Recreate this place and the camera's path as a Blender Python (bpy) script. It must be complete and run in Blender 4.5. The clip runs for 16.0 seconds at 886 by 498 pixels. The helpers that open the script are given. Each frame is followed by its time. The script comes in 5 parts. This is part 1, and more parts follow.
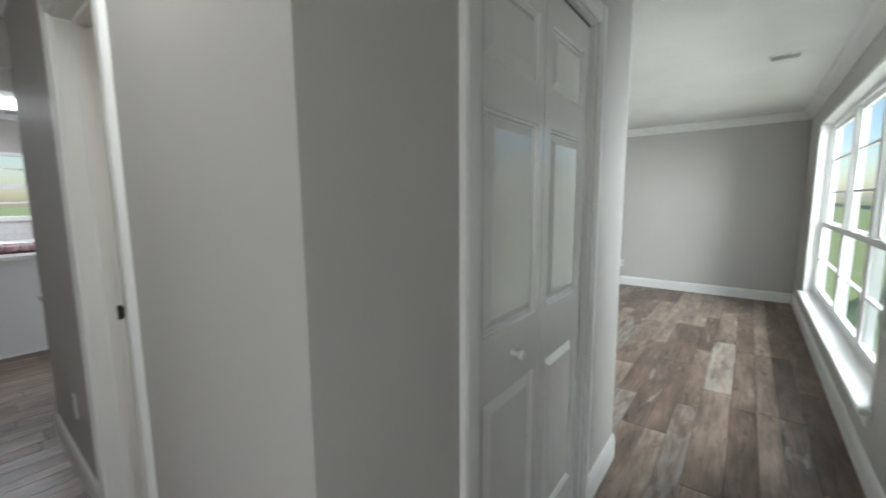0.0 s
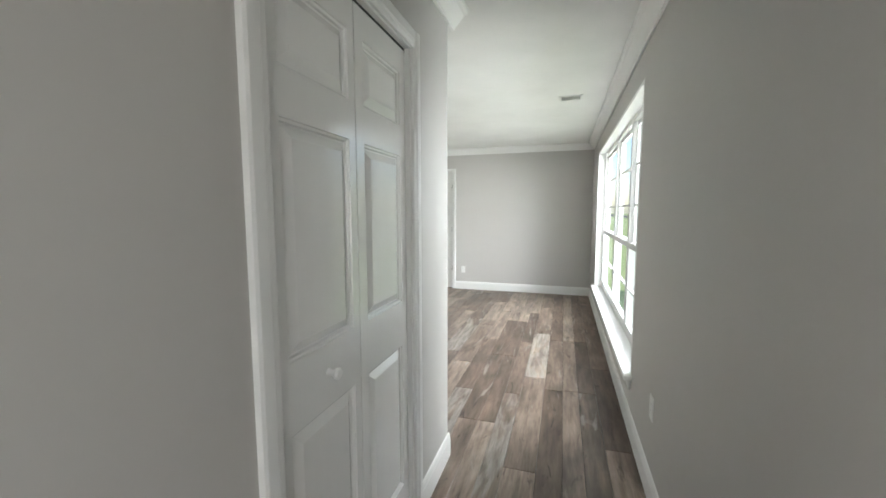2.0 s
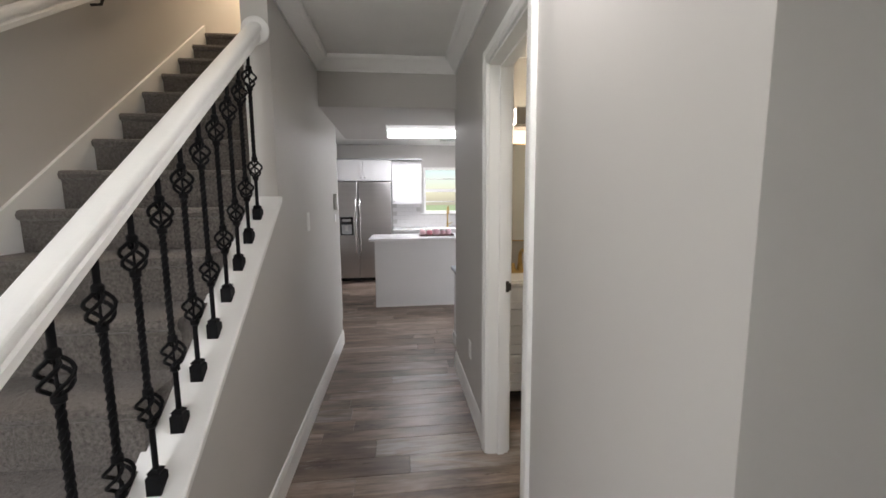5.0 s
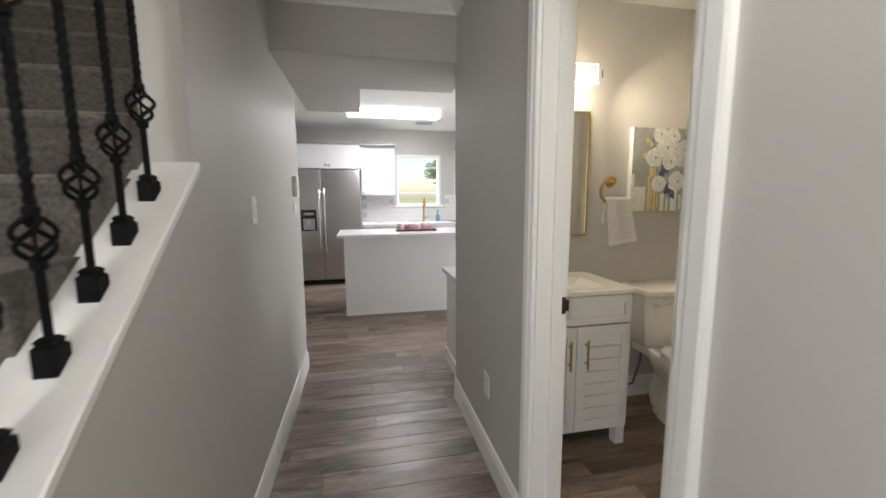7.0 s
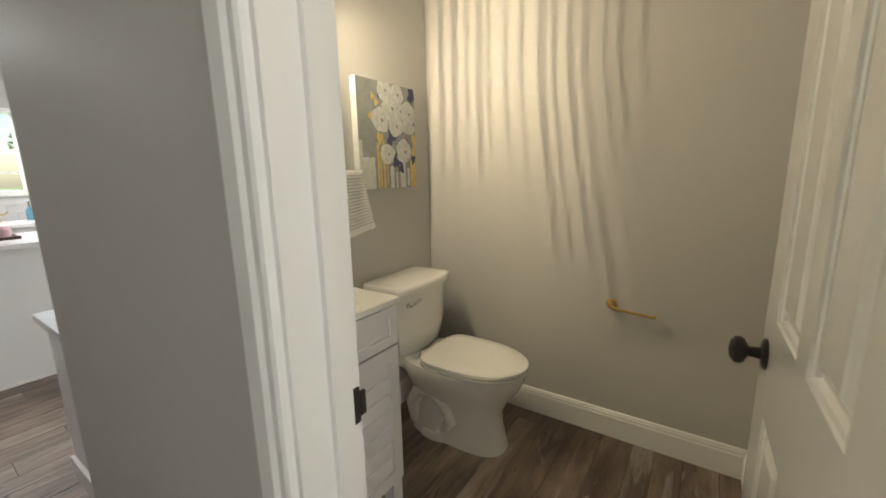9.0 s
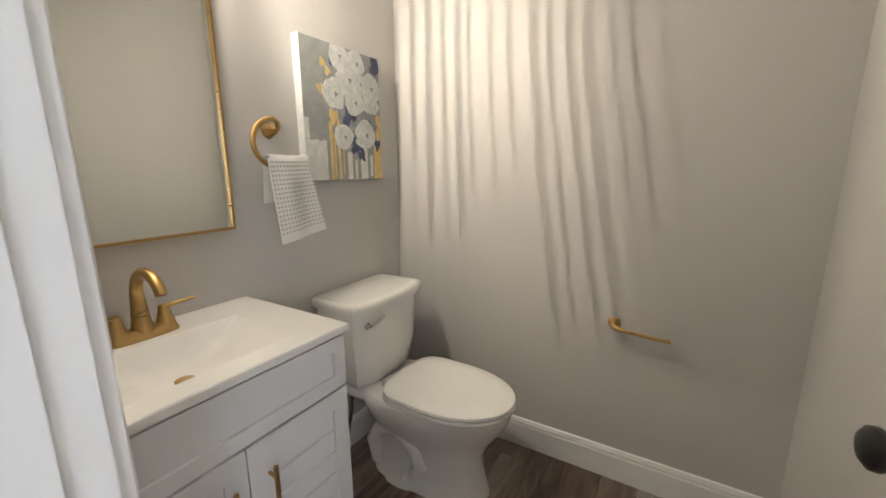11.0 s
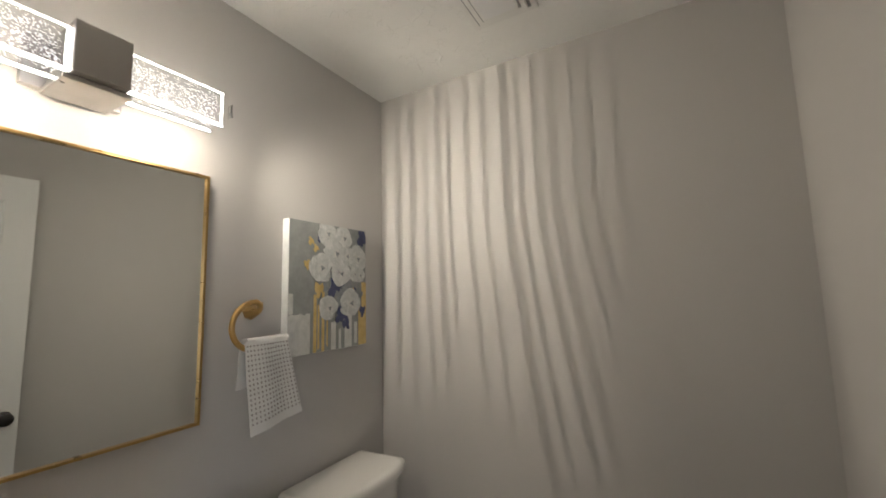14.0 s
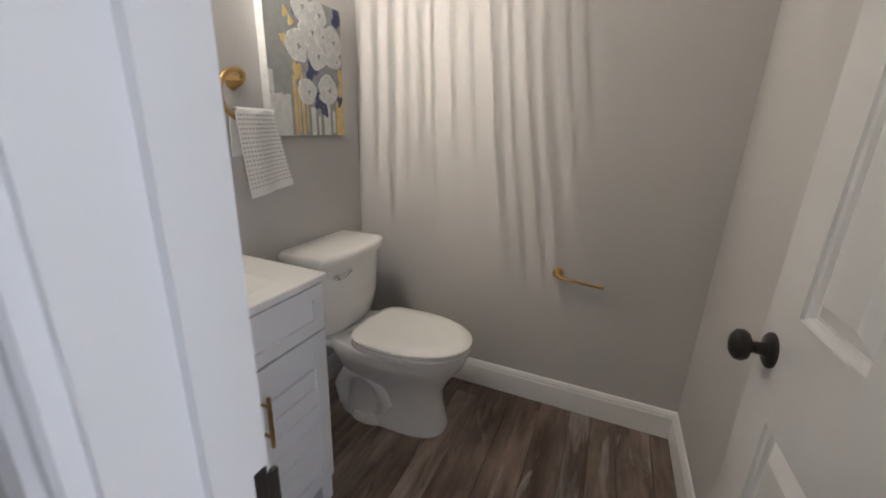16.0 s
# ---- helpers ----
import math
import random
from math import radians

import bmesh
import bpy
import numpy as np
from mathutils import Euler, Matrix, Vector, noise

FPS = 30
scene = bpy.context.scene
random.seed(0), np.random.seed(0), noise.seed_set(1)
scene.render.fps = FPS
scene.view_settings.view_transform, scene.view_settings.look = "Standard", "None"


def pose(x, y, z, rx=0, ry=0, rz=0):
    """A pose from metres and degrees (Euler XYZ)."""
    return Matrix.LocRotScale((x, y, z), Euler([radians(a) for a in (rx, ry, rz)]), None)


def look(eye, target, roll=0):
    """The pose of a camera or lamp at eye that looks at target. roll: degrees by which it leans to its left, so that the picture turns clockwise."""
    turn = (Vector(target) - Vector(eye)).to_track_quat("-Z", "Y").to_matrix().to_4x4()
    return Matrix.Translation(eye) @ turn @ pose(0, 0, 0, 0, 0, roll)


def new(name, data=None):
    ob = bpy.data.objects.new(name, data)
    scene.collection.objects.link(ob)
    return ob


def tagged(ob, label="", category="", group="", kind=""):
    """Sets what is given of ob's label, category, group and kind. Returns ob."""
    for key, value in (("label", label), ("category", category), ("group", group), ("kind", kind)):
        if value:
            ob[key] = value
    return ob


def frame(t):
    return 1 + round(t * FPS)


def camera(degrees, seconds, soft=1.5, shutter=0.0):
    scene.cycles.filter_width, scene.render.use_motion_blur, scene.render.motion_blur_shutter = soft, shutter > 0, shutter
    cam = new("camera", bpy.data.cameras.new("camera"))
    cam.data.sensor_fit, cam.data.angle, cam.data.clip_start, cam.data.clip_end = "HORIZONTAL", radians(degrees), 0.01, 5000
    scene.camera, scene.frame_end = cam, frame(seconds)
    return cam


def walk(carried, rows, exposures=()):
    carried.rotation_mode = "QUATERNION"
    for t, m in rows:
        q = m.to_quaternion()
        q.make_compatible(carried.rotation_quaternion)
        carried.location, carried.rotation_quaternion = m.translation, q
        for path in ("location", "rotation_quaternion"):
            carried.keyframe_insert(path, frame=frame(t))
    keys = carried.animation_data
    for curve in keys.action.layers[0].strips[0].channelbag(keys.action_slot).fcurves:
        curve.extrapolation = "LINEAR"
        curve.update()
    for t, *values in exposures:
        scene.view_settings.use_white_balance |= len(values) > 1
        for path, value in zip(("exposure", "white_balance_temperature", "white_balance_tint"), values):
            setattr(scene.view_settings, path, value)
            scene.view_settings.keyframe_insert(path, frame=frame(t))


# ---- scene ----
cam = camera(97.2, 16.0, soft=1.6, shutter=0.4)
PATH = [
    (0, (-0.292, 0.489, 1.382), (-1.513, 2.053, 1.134), -0.4),
    (0.5, (-0.259, 0.529, 1.385), (-1.204, 2.275, 1.148), -0.2),
    (1, (-0.239, 0.545, 1.393), (-0.942, 2.404, 1.165), 0.2),
    (1.5, (-0.197, 0.569, 1.387), (-0.763, 2.477, 1.19), -0.1),
    (2, (-0.189, 0.56, 1.391), (-0.775, 2.462, 1.195), -0.1),
    (2.5, (-0.204, 0.544, 1.384), (-0.992, 2.373, 1.209), -0.6),
    (3, (-0.24, 0.507, 1.391), (-1.371, 2.148, 1.224), -0.6),
    (3.5, (-0.285, 0.453, 1.393), (-1.78, 1.771, 1.234), -0.6),
    (4, (-0.311, 0.413, 1.392), (-2.074, 1.343, 1.225), -0.2),
    (4.5, (-0.313, 0.384, 1.39), (-2.231, 0.916, 1.197), -0.1),
    (5, (-0.335, 0.346, 1.379), (-2.309, 0.566, 1.14), -0.5),
    (7.5, (-1.323, 0.22, 1.302), (-3.22, 0.788, 1.017), -0.2),
    (8, (-1.539, 0.282, 1.298), (-3.235, 1.298, 1.002), -1.1),
    (8.5, (-1.736, 0.401, 1.292), (-3.151, 1.777, 0.963), -1.5),
    (9, (-1.873, 0.53, 1.282), (-2.975, 2.155, 0.906), -1.2),
    (11.5, (-2.032, 0.868, 1.259), (-3.043, 2.547, 0.859), -0.4),
    (12, (-2.02, 0.876, 1.301), (-3.082, 2.559, 1.108), -0.9),
    (12.5, (-2.032, 0.888, 1.366), (-3.098, 2.58, 1.397), -0.7),
    (13, (-2.037, 0.883, 1.41), (-3.09, 2.569, 1.627), -0.9),
    (13.5, (-2.028, 0.883, 1.435), (-3.058, 2.569, 1.742), -1.2),
    (14, (-2.025, 0.884, 1.435), (-3.006, 2.613, 1.655), -1.4),
    (14.5, (-2.034, 0.859, 1.382), (-2.936, 2.644, 1.394), -1.3),
    (15, (-2.022, 0.819, 1.311), (-2.846, 2.627, 1.083), -0.5),
    (15.5, (-2.034, 0.769, 1.263), (-2.766, 2.58, 0.835), 0.4),
    (16, (-2.042, 0.713, 1.263), (-2.786, 2.473, 0.674), 2.0),
]
EXPOSURES = [(0.0, -0.05, 6300, 5), (1.5, 0.47, 6450, 5), (2.5, 0.38, 6500, 9), (3.5, 0.2, 6600, 12), (5.0, 0.40, 6650, 10), (7.5, 0.60, 6800, 7), (9.2, 0.58, 7000, 4), (11.3, 0.86, 5900, 11), (13.0, 0.22, 5800, 11), (14.0, 0.02, 5850, 11), (15.0, 0.22, 5750, 11), (15.5, 0.40, 5650, 13), (16.0, 0.48, 5650, 14)]
walk(cam, [(t, look(eye, target, roll)) for t, eye, target, roll in PATH], EXPOSURES)

# ---- world and lights ----
world = bpy.data.worlds.new("world")
scene.world = world
world.use_nodes = True
wn = world.node_tree.nodes
sky = wn.new("ShaderNodeTexSky")
sky.sky_type, sky.sun_disc = "NISHITA", False
sky.sun_elevation, sky.sun_rotation = radians(48), radians(200)
wn["Background"].inputs["Strength"].default_value = 0.15
world.node_tree.links.new(sky.outputs[0], wn["Background"].inputs["Color"])

sun = new("sun", bpy.data.lights.new("sun", "SUN"))
sun.data.energy, sun.data.angle, sun.data.color = 4.5, radians(0.6), (1.0, 0.95, 0.87)
sun.matrix_world = look((0, 0, 30), (8, 22, 3))


def area(name, eye, target, w, h, watts, color):
    lamp = new(name, bpy.data.lights.new(name, "AREA"))
    lamp.data.shape, lamp.data.size, lamp.data.size_y = "RECTANGLE", w, h
    lamp.data.energy, lamp.data.color = watts, color
    lamp.matrix_world = look(eye, target)
    return lamp


area("window_daylight", (2.3, 4.72, 2.0), (0.1, 4.72, 1.45), 3.2, 2.6, 325, (0.93, 0.97, 1.0))
# unseen fill for stairs and closet, set in the added front door
area("entry_fill", (0.34, -0.70, 1.35), (-3, -0.45, 1.0), 0.66, 1.5, 10.0, (0.97, 0.97, 1.0))
# unseen fill facing the hall wall, set in the added side door
area("side_fill", (-0.12, -1.27, 1.5), (-0.25, 3, 1.45), 0.50, 1.2, 4.8, (0.98, 0.95, 0.97))
area("kitchen_daylight", (-9.0, 1.20, 3.0), (-7.8, 1.2, 1.5), 1.2, 1.0, 80, (0.95, 1.0, 0.97))
area("kitchen_tube", (-6.4, 0.68, 2.33), (-6.4, 0.68, 0), 1.2, 0.2, 23, (0.92, 0.92, 1.0))
# unseen ceiling fill, added to brighten the hall walls
area("entry_ceiling_fill", (-1.20, 0.62, 2.36), (-1.20, 0.62, 0), 0.24, 0.24, 7.0, (0.98, 0.95, 0.97))
# unseen fill for the hall's end and kitchen, set in the added patio door
area("kitchen_side_fill", (-4.80, 3.29, 1.12), (-4.80, 0, 1.0), 1.36, 1.80, 22, (0.97, 0.96, 1.0))
area("upper_hall_lamp", (-4.4, -0.7, 4.7), (-4.2, -0.7, 0), 0.4, 0.4, 50, (1.0, 0.78, 0.55))
for yy in (1.06, 1.40):
    bulb = new("vanity_bulb", bpy.data.lights.new("vanity_bulb", "POINT"))
    bulb.data.energy, bulb.data.shadow_soft_size, bulb.data.color = 3.8, 0.03, (1.0, 0.84, 0.62)
    bulb.location = (-3.070, yy, 1.895)
# spot added just off the lamp glass's free end, for the streaked light on the far wall
end_spot = new("vanity_end_spot", bpy.data.lights.new("vanity_end_spot", "SPOT"))
end_spot.data.energy, end_spot.data.shadow_soft_size, end_spot.data.color = 31.0, 0.00006, (1.0, 0.85, 0.64)
end_spot.data.spot_size, end_spot.data.spot_blend = radians(130), 0.9
end_spot.matrix_world = look((-3.092, 1.510, 1.967), (-2.58, 2.4, 1.66))

# ---- materials ----
def mat(name, color, rough=0.5, metal=0.0, spec=0.5):
    m = bpy.data.materials.new(name)
    m.use_nodes = True
    b = m.node_tree.nodes["Principled BSDF"]
    b.inputs["Base Color"].default_value = (*color, 1)
    b.inputs["Roughness"].default_value = rough
    b.inputs["Metallic"].default_value = metal
    b.inputs["Specular IOR Level"].default_value = spec
    return m


def node(m, kind, **inputs):
    n = m.node_tree.nodes.new(kind)
    for k, v in inputs.items():
        n.inputs[k.replace("_", " ")].default_value = v
    return n


def link(m, a, b):
    m.node_tree.links.new(a, b)


def bsdf(m):
    return m.node_tree.nodes["Principled BSDF"]


def coords(m, scale=(1, 1, 1), kind="Object"):
    tc = m.node_tree.nodes.new("ShaderNodeTexCoord")
    mp = m.node_tree.nodes.new("ShaderNodeMapping")
    mp.inputs["Scale"].default_value = scale
    link(m, tc.outputs[kind], mp.inputs["Vector"])
    return mp.outputs[0]


def noise_of(m, vec, scale, detail=3.0, rough=0.55):
    n = node(m, "ShaderNodeTexNoise", Scale=scale, Detail=detail, Roughness=rough)
    link(m, vec, n.inputs["Vector"])
    return n.outputs["Fac"]


def ramp(m, fac, stops):
    r = m.node_tree.nodes.new("ShaderNodeValToRGB")
    el = r.color_ramp.elements
    while len(el) < len(stops):
        el.new(0.5)
    for e, (p, c) in zip(el, stops):
        e.position, e.color = p, (*c, 1) if len(c) == 3 else c
    link(m, fac, r.inputs[0])
    return r.outputs[0]


def bump(m, height, strength, distance):
    b = node(m, "ShaderNodeBump", Strength=strength, Distance=distance)
    link(m, height, b.inputs["Height"])
    link(m, b.outputs[0], bsdf(m).inputs["Normal"])


def varied(name, color, rough, big=1.3, amount=0.05, bump_scale=160, bump_strength=0.12, dist=0.001, metal=0.0, stretch=(1, 1, 1), rough_var=0.08):
    """A paint or stone: colour that drifts at a large scale, grain in the gloss and the relief."""
    m = mat(name, color, rough, metal)
    v = coords(m, stretch)
    lo = tuple(c * (1 - amount) for c in color)
    hi = tuple(min(1, c * (1 + amount)) for c in color)
    link(m, ramp(m, noise_of(m, v, big, 4), [(0.3, lo), (0.7, hi)]), bsdf(m).inputs["Base Color"])
    g = noise_of(m, v, 14, 3)
    link(m, ramp(m, g, [(0.3, (rough - rough_var,) * 3), (0.7, (rough + rough_var,) * 3)]), bsdf(m).inputs["Roughness"])
    bump(m, noise_of(m, v, bump_scale, 2), bump_strength, dist)
    return m


WALL = varied("wall_paint", (0.50, 0.485, 0.465), 0.56, big=0.8, amount=0.012, bump_scale=140, bump_strength=0.08, rough_var=0.02)
TRIM = varied("trim_paint", (0.78, 0.78, 0.765), 0.32, big=2.0, amount=0.01, bump_scale=60, bump_strength=0.03, rough_var=0.015)
DOOR = varied("door_paint", (0.83, 0.83, 0.815), 0.18, big=2.0, amount=0.008, bump_scale=12, bump_strength=0.07, dist=0.001, stretch=(9, 9, 0.5), rough_var=0.015)
bsdf(DOOR).inputs["Coat Weight"].default_value = 0.8
bsdf(DOOR).inputs["Coat Roughness"].default_value = 0.12
CABINET = varied("cabinet_paint", (0.74, 0.74, 0.745), 0.32, big=2.5, amount=0.008, bump_scale=80, bump_strength=0.03, rough_var=0.015)
QUARTZ = varied("white_quartz", (0.80, 0.80, 0.81), 0.18, big=3.0, amount=0.02, bump_scale=30, bump_strength=0.0)
CERAMIC = varied("porcelain", (0.80, 0.79, 0.76), 0.10, big=2.0, amount=0.01, bump_scale=12, bump_strength=0.02, rough_var=0.03)
PLASTIC = mat("white_plastic", (0.72, 0.72, 0.70), 0.35)
GREYPLASTIC = mat("grey_plastic", (0.30, 0.31, 0.31), 0.4)
IRON = varied("black_iron", (0.005, 0.005, 0.006), 0.62, bump_scale=90, bump_strength=0.1, amount=0.2)
bsdf(IRON).inputs["Specular IOR Level"].default_value = 0.15
BRONZE = varied("oil_rubbed_bronze", (0.018, 0.015, 0.013), 0.33, bump_scale=70, bump_strength=0.05, amount=0.3)
GOLD = varied("brushed_gold", (0.50, 0.335, 0.130), 0.33, bump_scale=40, bump_strength=0.02, metal=1.0, amount=0.08, stretch=(1, 1, 8))
CHROME = mat("chrome", (0.80, 0.80, 0.80), 0.08, 1.0)
NICKEL = varied("brushed_nickel", (0.42, 0.40, 0.38), 0.34, bump_scale=60, bump_strength=0.05, metal=1.0)
STEEL = varied("stainless_steel", (0.47, 0.46, 0.455), 0.30, bump_scale=30, bump_strength=0.015, metal=1.0, stretch=(0.8, 0.8, 40), amount=0.03, rough_var=0.02)
BLACK = mat("black_gloss", (0.008, 0.008, 0.009), 0.2)
RUBBER = mat("black_rubber", (0.02, 0.02, 0.02), 0.7)
MIRROR = mat("mirror", (0.88, 0.90, 0.88), 0.015, 1.0)

CEILING = mat("textured_ceiling", (0.78, 0.78, 0.76), 0.8)
cv = coords(CEILING)
knock = node(CEILING, "ShaderNodeTexVoronoi", Scale=26.0)
knock.feature = "DISTANCE_TO_EDGE"
wob = node(CEILING, "ShaderNodeTexNoise", Scale=8.0, Detail=3.0, Distortion=1.0)
link(CEILING, cv, wob.inputs["Vector"])
bend = CEILING.node_tree.nodes.new("ShaderNodeVectorMath")
bend.operation = "MULTIPLY_ADD"
bend.inputs[1].default_value = (0.16, 0.16, 0.0)
link(CEILING, wob.outputs["Color"], bend.inputs[0])
link(CEILING, cv, bend.inputs[2])
link(CEILING, bend.outputs[0], knock.inputs["Vector"])
gaps = node(CEILING, "ShaderNodeMath")
gaps.operation = "MULTIPLY"
link(CEILING, ramp(CEILING, noise_of(CEILING, cv, 15.0, 2), [(0.47, (0, 0, 0)), (0.58, (1, 1, 1))]), gaps.inputs[0])
link(CEILING, ramp(CEILING, knock.outputs["Distance"], [(0.0, (1, 1, 1)), (0.045, (0, 0, 0))]), gaps.inputs[1])
bump(CEILING, gaps.outputs[0], 0.6, 0.003)
link(CEILING, ramp(CEILING, noise_of(CEILING, cv, 2.2, 4), [(0.3, (0.74, 0.74, 0.72)), (0.7, (0.80, 0.80, 0.78))]), bsdf(CEILING).inputs["Base Color"])

FLOOR = mat("vinyl_plank", (0.2, 0.17, 0.15), 0.38)
info = FLOOR.node_tree.nodes.new("ShaderNodeObjectInfo")
tc = FLOOR.node_tree.nodes.new("ShaderNodeTexCoord")
shift = FLOOR.node_tree.nodes.new("ShaderNodeVectorMath")
shift.operation = "MULTIPLY"
shift.inputs[1].default_value = (37.0, 53.0, 0.0)
comb = FLOOR.node_tree.nodes.new("ShaderNodeCombineXYZ")
for k in "XYZ":
    link(FLOOR, info.outputs["Random"], comb.inputs[k])
link(FLOOR, comb.outputs[0], shift.inputs[0])
addv = FLOOR.node_tree.nodes.new("ShaderNodeVectorMath")
link(FLOOR, tc.outputs["Object"], addv.inputs[0])
link(FLOOR, shift.outputs[0], addv.inputs[1])
fm = FLOOR.node_tree.nodes.new("ShaderNodeMapping")
fm.inputs["Scale"].default_value = (1.0, 0.11, 1.0)
link(FLOOR, addv.outputs[0], fm.inputs["Vector"])
tone = ramp(FLOOR, info.outputs["Random"], [(0.0, (0.124, 0.087, 0.068)), (0.3, (0.174, 0.127, 0.101)), (0.65, (0.227, 0.173, 0.140)), (1.0, (0.292, 0.232, 0.192))])
grain = noise_of(FLOOR, fm.outputs[0], 34, 6, 0.62)
streak = noise_of(FLOOR, fm.outputs[0], 11, 5, 0.65)


def times(m, a, b):
    mx = m.node_tree.nodes.new("ShaderNodeMix")
    mx.data_type, mx.blend_type = "RGBA", "MULTIPLY"
    mx.inputs[0].default_value = 1.0
    link(m, a, mx.inputs[6])
    link(m, b, mx.inputs[7])
    return mx.outputs[2]


def stretched(m, vec, sy, scale, detail, distortion):
    mp = m.node_tree.nodes.new("ShaderNodeMapping")
    mp.inputs["Scale"].default_value = (1.0, sy, 1.0)
    link(m, vec, mp.inputs["Vector"])
    n = node(m, "ShaderNodeTexNoise", Scale=scale, Detail=detail, Distortion=distortion, Roughness=0.6)
    link(m, mp.outputs[0], n.inputs["Vector"])
    return n.outputs["Fac"]


col = times(FLOOR, tone, ramp(FLOOR, grain, [(0.30, (0.55, 0.53, 0.51)), (0.55, (1.0, 1.0, 1.0)), (0.75, (1.2, 1.2, 1.2))]))
col = times(FLOOR, col, ramp(FLOOR, streak, [(0.30, (0.55, 0.51, 0.49)), (0.50, (1.0, 1.0, 1.0)), (0.70, (1.42, 1.42, 1.42))]))
# soft clouds of wear along the board, brown in the dark parts
cloud = stretched(FLOOR, addv.outputs[0], 0.42, 5.0, 4.0, 0.4)
col = times(FLOOR, col, ramp(FLOOR, cloud, [(0.30, (0.56, 0.52, 0.50)), (0.50, (1.0, 1.0, 1.0)), (0.70, (1.42, 1.42, 1.40))]))
# dark open cracks and knots
crack = stretched(FLOOR, addv.outputs[0], 0.22, 14.0, 5.0, 1.0)
col = times(FLOOR, col, ramp(FLOOR, crack, [(0.30, (0.33, 0.29, 0.27)), (0.38, (1, 1, 1))]))
# patches of old whitewash with ragged edges
flake = stretched(FLOOR, addv.outputs[0], 0.16, 8.0, 8.0, 1.6)
wash = FLOOR.node_tree.nodes.new("ShaderNodeMix")
wash.data_type = "RGBA"
WASHED = ramp(FLOOR, flake, [(0.600, (0, 0, 0)), (0.670, (0.65, 0.65, 0.65))])
link(FLOOR, WASHED, wash.inputs[0])
link(FLOOR, col, wash.inputs[6])
link(FLOOR, ramp(FLOOR, grain, [(0.35, (0.20, 0.175, 0.155)), (0.6, (0.40, 0.375, 0.345))]), wash.inputs[7])
link(FLOOR, wash.outputs[2], bsdf(FLOOR).inputs["Base Color"])
link(FLOOR, ramp(FLOOR, streak, [(0.3, (0.30,) * 3), (0.7, (0.46,) * 3)]), bsdf(FLOOR).inputs["Roughness"])
bump(FLOOR, grain, 0.25, 0.0012)
# boards that kept most of their whitewash
FLOOR_PALE = FLOOR.copy()
FLOOR_PALE.name = "whitewashed_plank"
for nd in FLOOR_PALE.node_tree.nodes:
    if nd.type == "VALTORGB" and abs(nd.color_ramp.elements[0].position - 0.600) < .001 and abs(nd.color_ramp.elements[1].position - 0.670) < .001:
        nd.color_ramp.elements[0].position, nd.color_ramp.elements[1].position = 0.40, 0.53

GROUT = mat("joint_dark", (0.02, 0.018, 0.016), 0.8)

CARPET = mat("carpet", (0.16, 0.145, 0.135), 0.95, spec=0.1)
kv = coords(CARPET)
link(CARPET, ramp(CARPET, noise_of(CARPET, kv, 95, 5, 0.75), [(0.30, (0.042, 0.036, 0.032)), (0.52, (0.128, 0.113, 0.102)), (0.72, (0.22, 0.20, 0.182))]), bsdf(CARPET).inputs["Base Color"])
bump(CARPET, noise_of(CARPET, kv, 150, 4, 0.8), 0.9, 0.006)
bsdf(CARPET).inputs["Sheen Weight"].default_value = 0.25

TOWEL = mat("waffle_cotton", (0.74, 0.73, 0.70), 0.9, spec=0.15)
bump(TOWEL, noise_of(TOWEL, coords(TOWEL), 300, 3), 0.5, 0.001)
# dark colour for the shade inside the waffle weave's hollows
TOWELDOT = mat("hollow_shade", (0.34, 0.31, 0.28), 0.95, spec=0.1)

GLASS = mat("window_glass", (1, 1, 1), 0.0)
bsdf(GLASS).inputs["Transmission Weight"].default_value = 1.0
bsdf(GLASS).inputs["IOR"].default_value = 1.01


def filter_sheet(name, through_):
    """A see-through sheet for shaping light, that passes this share of it at each face."""
    m = mat(name, (1, 1, 1), 0.1)
    clear = m.node_tree.nodes.new("ShaderNodeBsdfTransparent")
    clear.inputs["Color"].default_value = (through_, through_, through_, 1)
    link(m, clear.outputs[0], m.node_tree.nodes["Material Output"].inputs["Surface"])
    return m


# filters for the added strips that shape the vanity light
STREAK_FILTER = filter_sheet("streak_filter", 0.46)
RIPPLE_FILTER = filter_sheet("ripple_filter", 0.84)
FALLOFF_FILTER = filter_sheet("falloff_filter", 0.80)


def glow(name, color, strength):
    m = mat(name, (0.8, 0.8, 0.8), 0.5)
    bsdf(m).inputs["Emission Color"].default_value = (*color, 1)
    bsdf(m).inputs["Emission Strength"].default_value = strength
    return m


TUBE = glow("lit_diffuser", (0.96, 0.95, 1.0), 8.0)
FILAMENT = glow("lit_glass_edge", (1.0, 0.94, 0.85), 6.0)
BUBBLE = glow("lit_bubbles", (1.0, 0.95, 0.88), 2.2)


def speckled(name, stops, scale, rough=0.9):
    m = mat(name, stops[0][1], rough)
    link(m, ramp(m, noise_of(m, coords(m), scale, 6, 0.7), stops), bsdf(m).inputs["Base Color"])
    return m


GRASS = speckled("lawn", [(0.3, (0.19, 0.25, 0.10)), (0.7, (0.30, 0.36, 0.19))], 3.0)
ASPHALT = speckled("asphalt", [(0.3, (0.05, 0.05, 0.052)), (0.7, (0.09, 0.09, 0.09))], 9.0)
FOLIAGE = speckled("foliage", [(0.3, (0.08, 0.13, 0.05)), (0.7, (0.16, 0.24, 0.09))], 4.0)
BARK = speckled("bark", [(0.3, (0.10, 0.08, 0.06)), (0.7, (0.20, 0.17, 0.14))], 12.0)
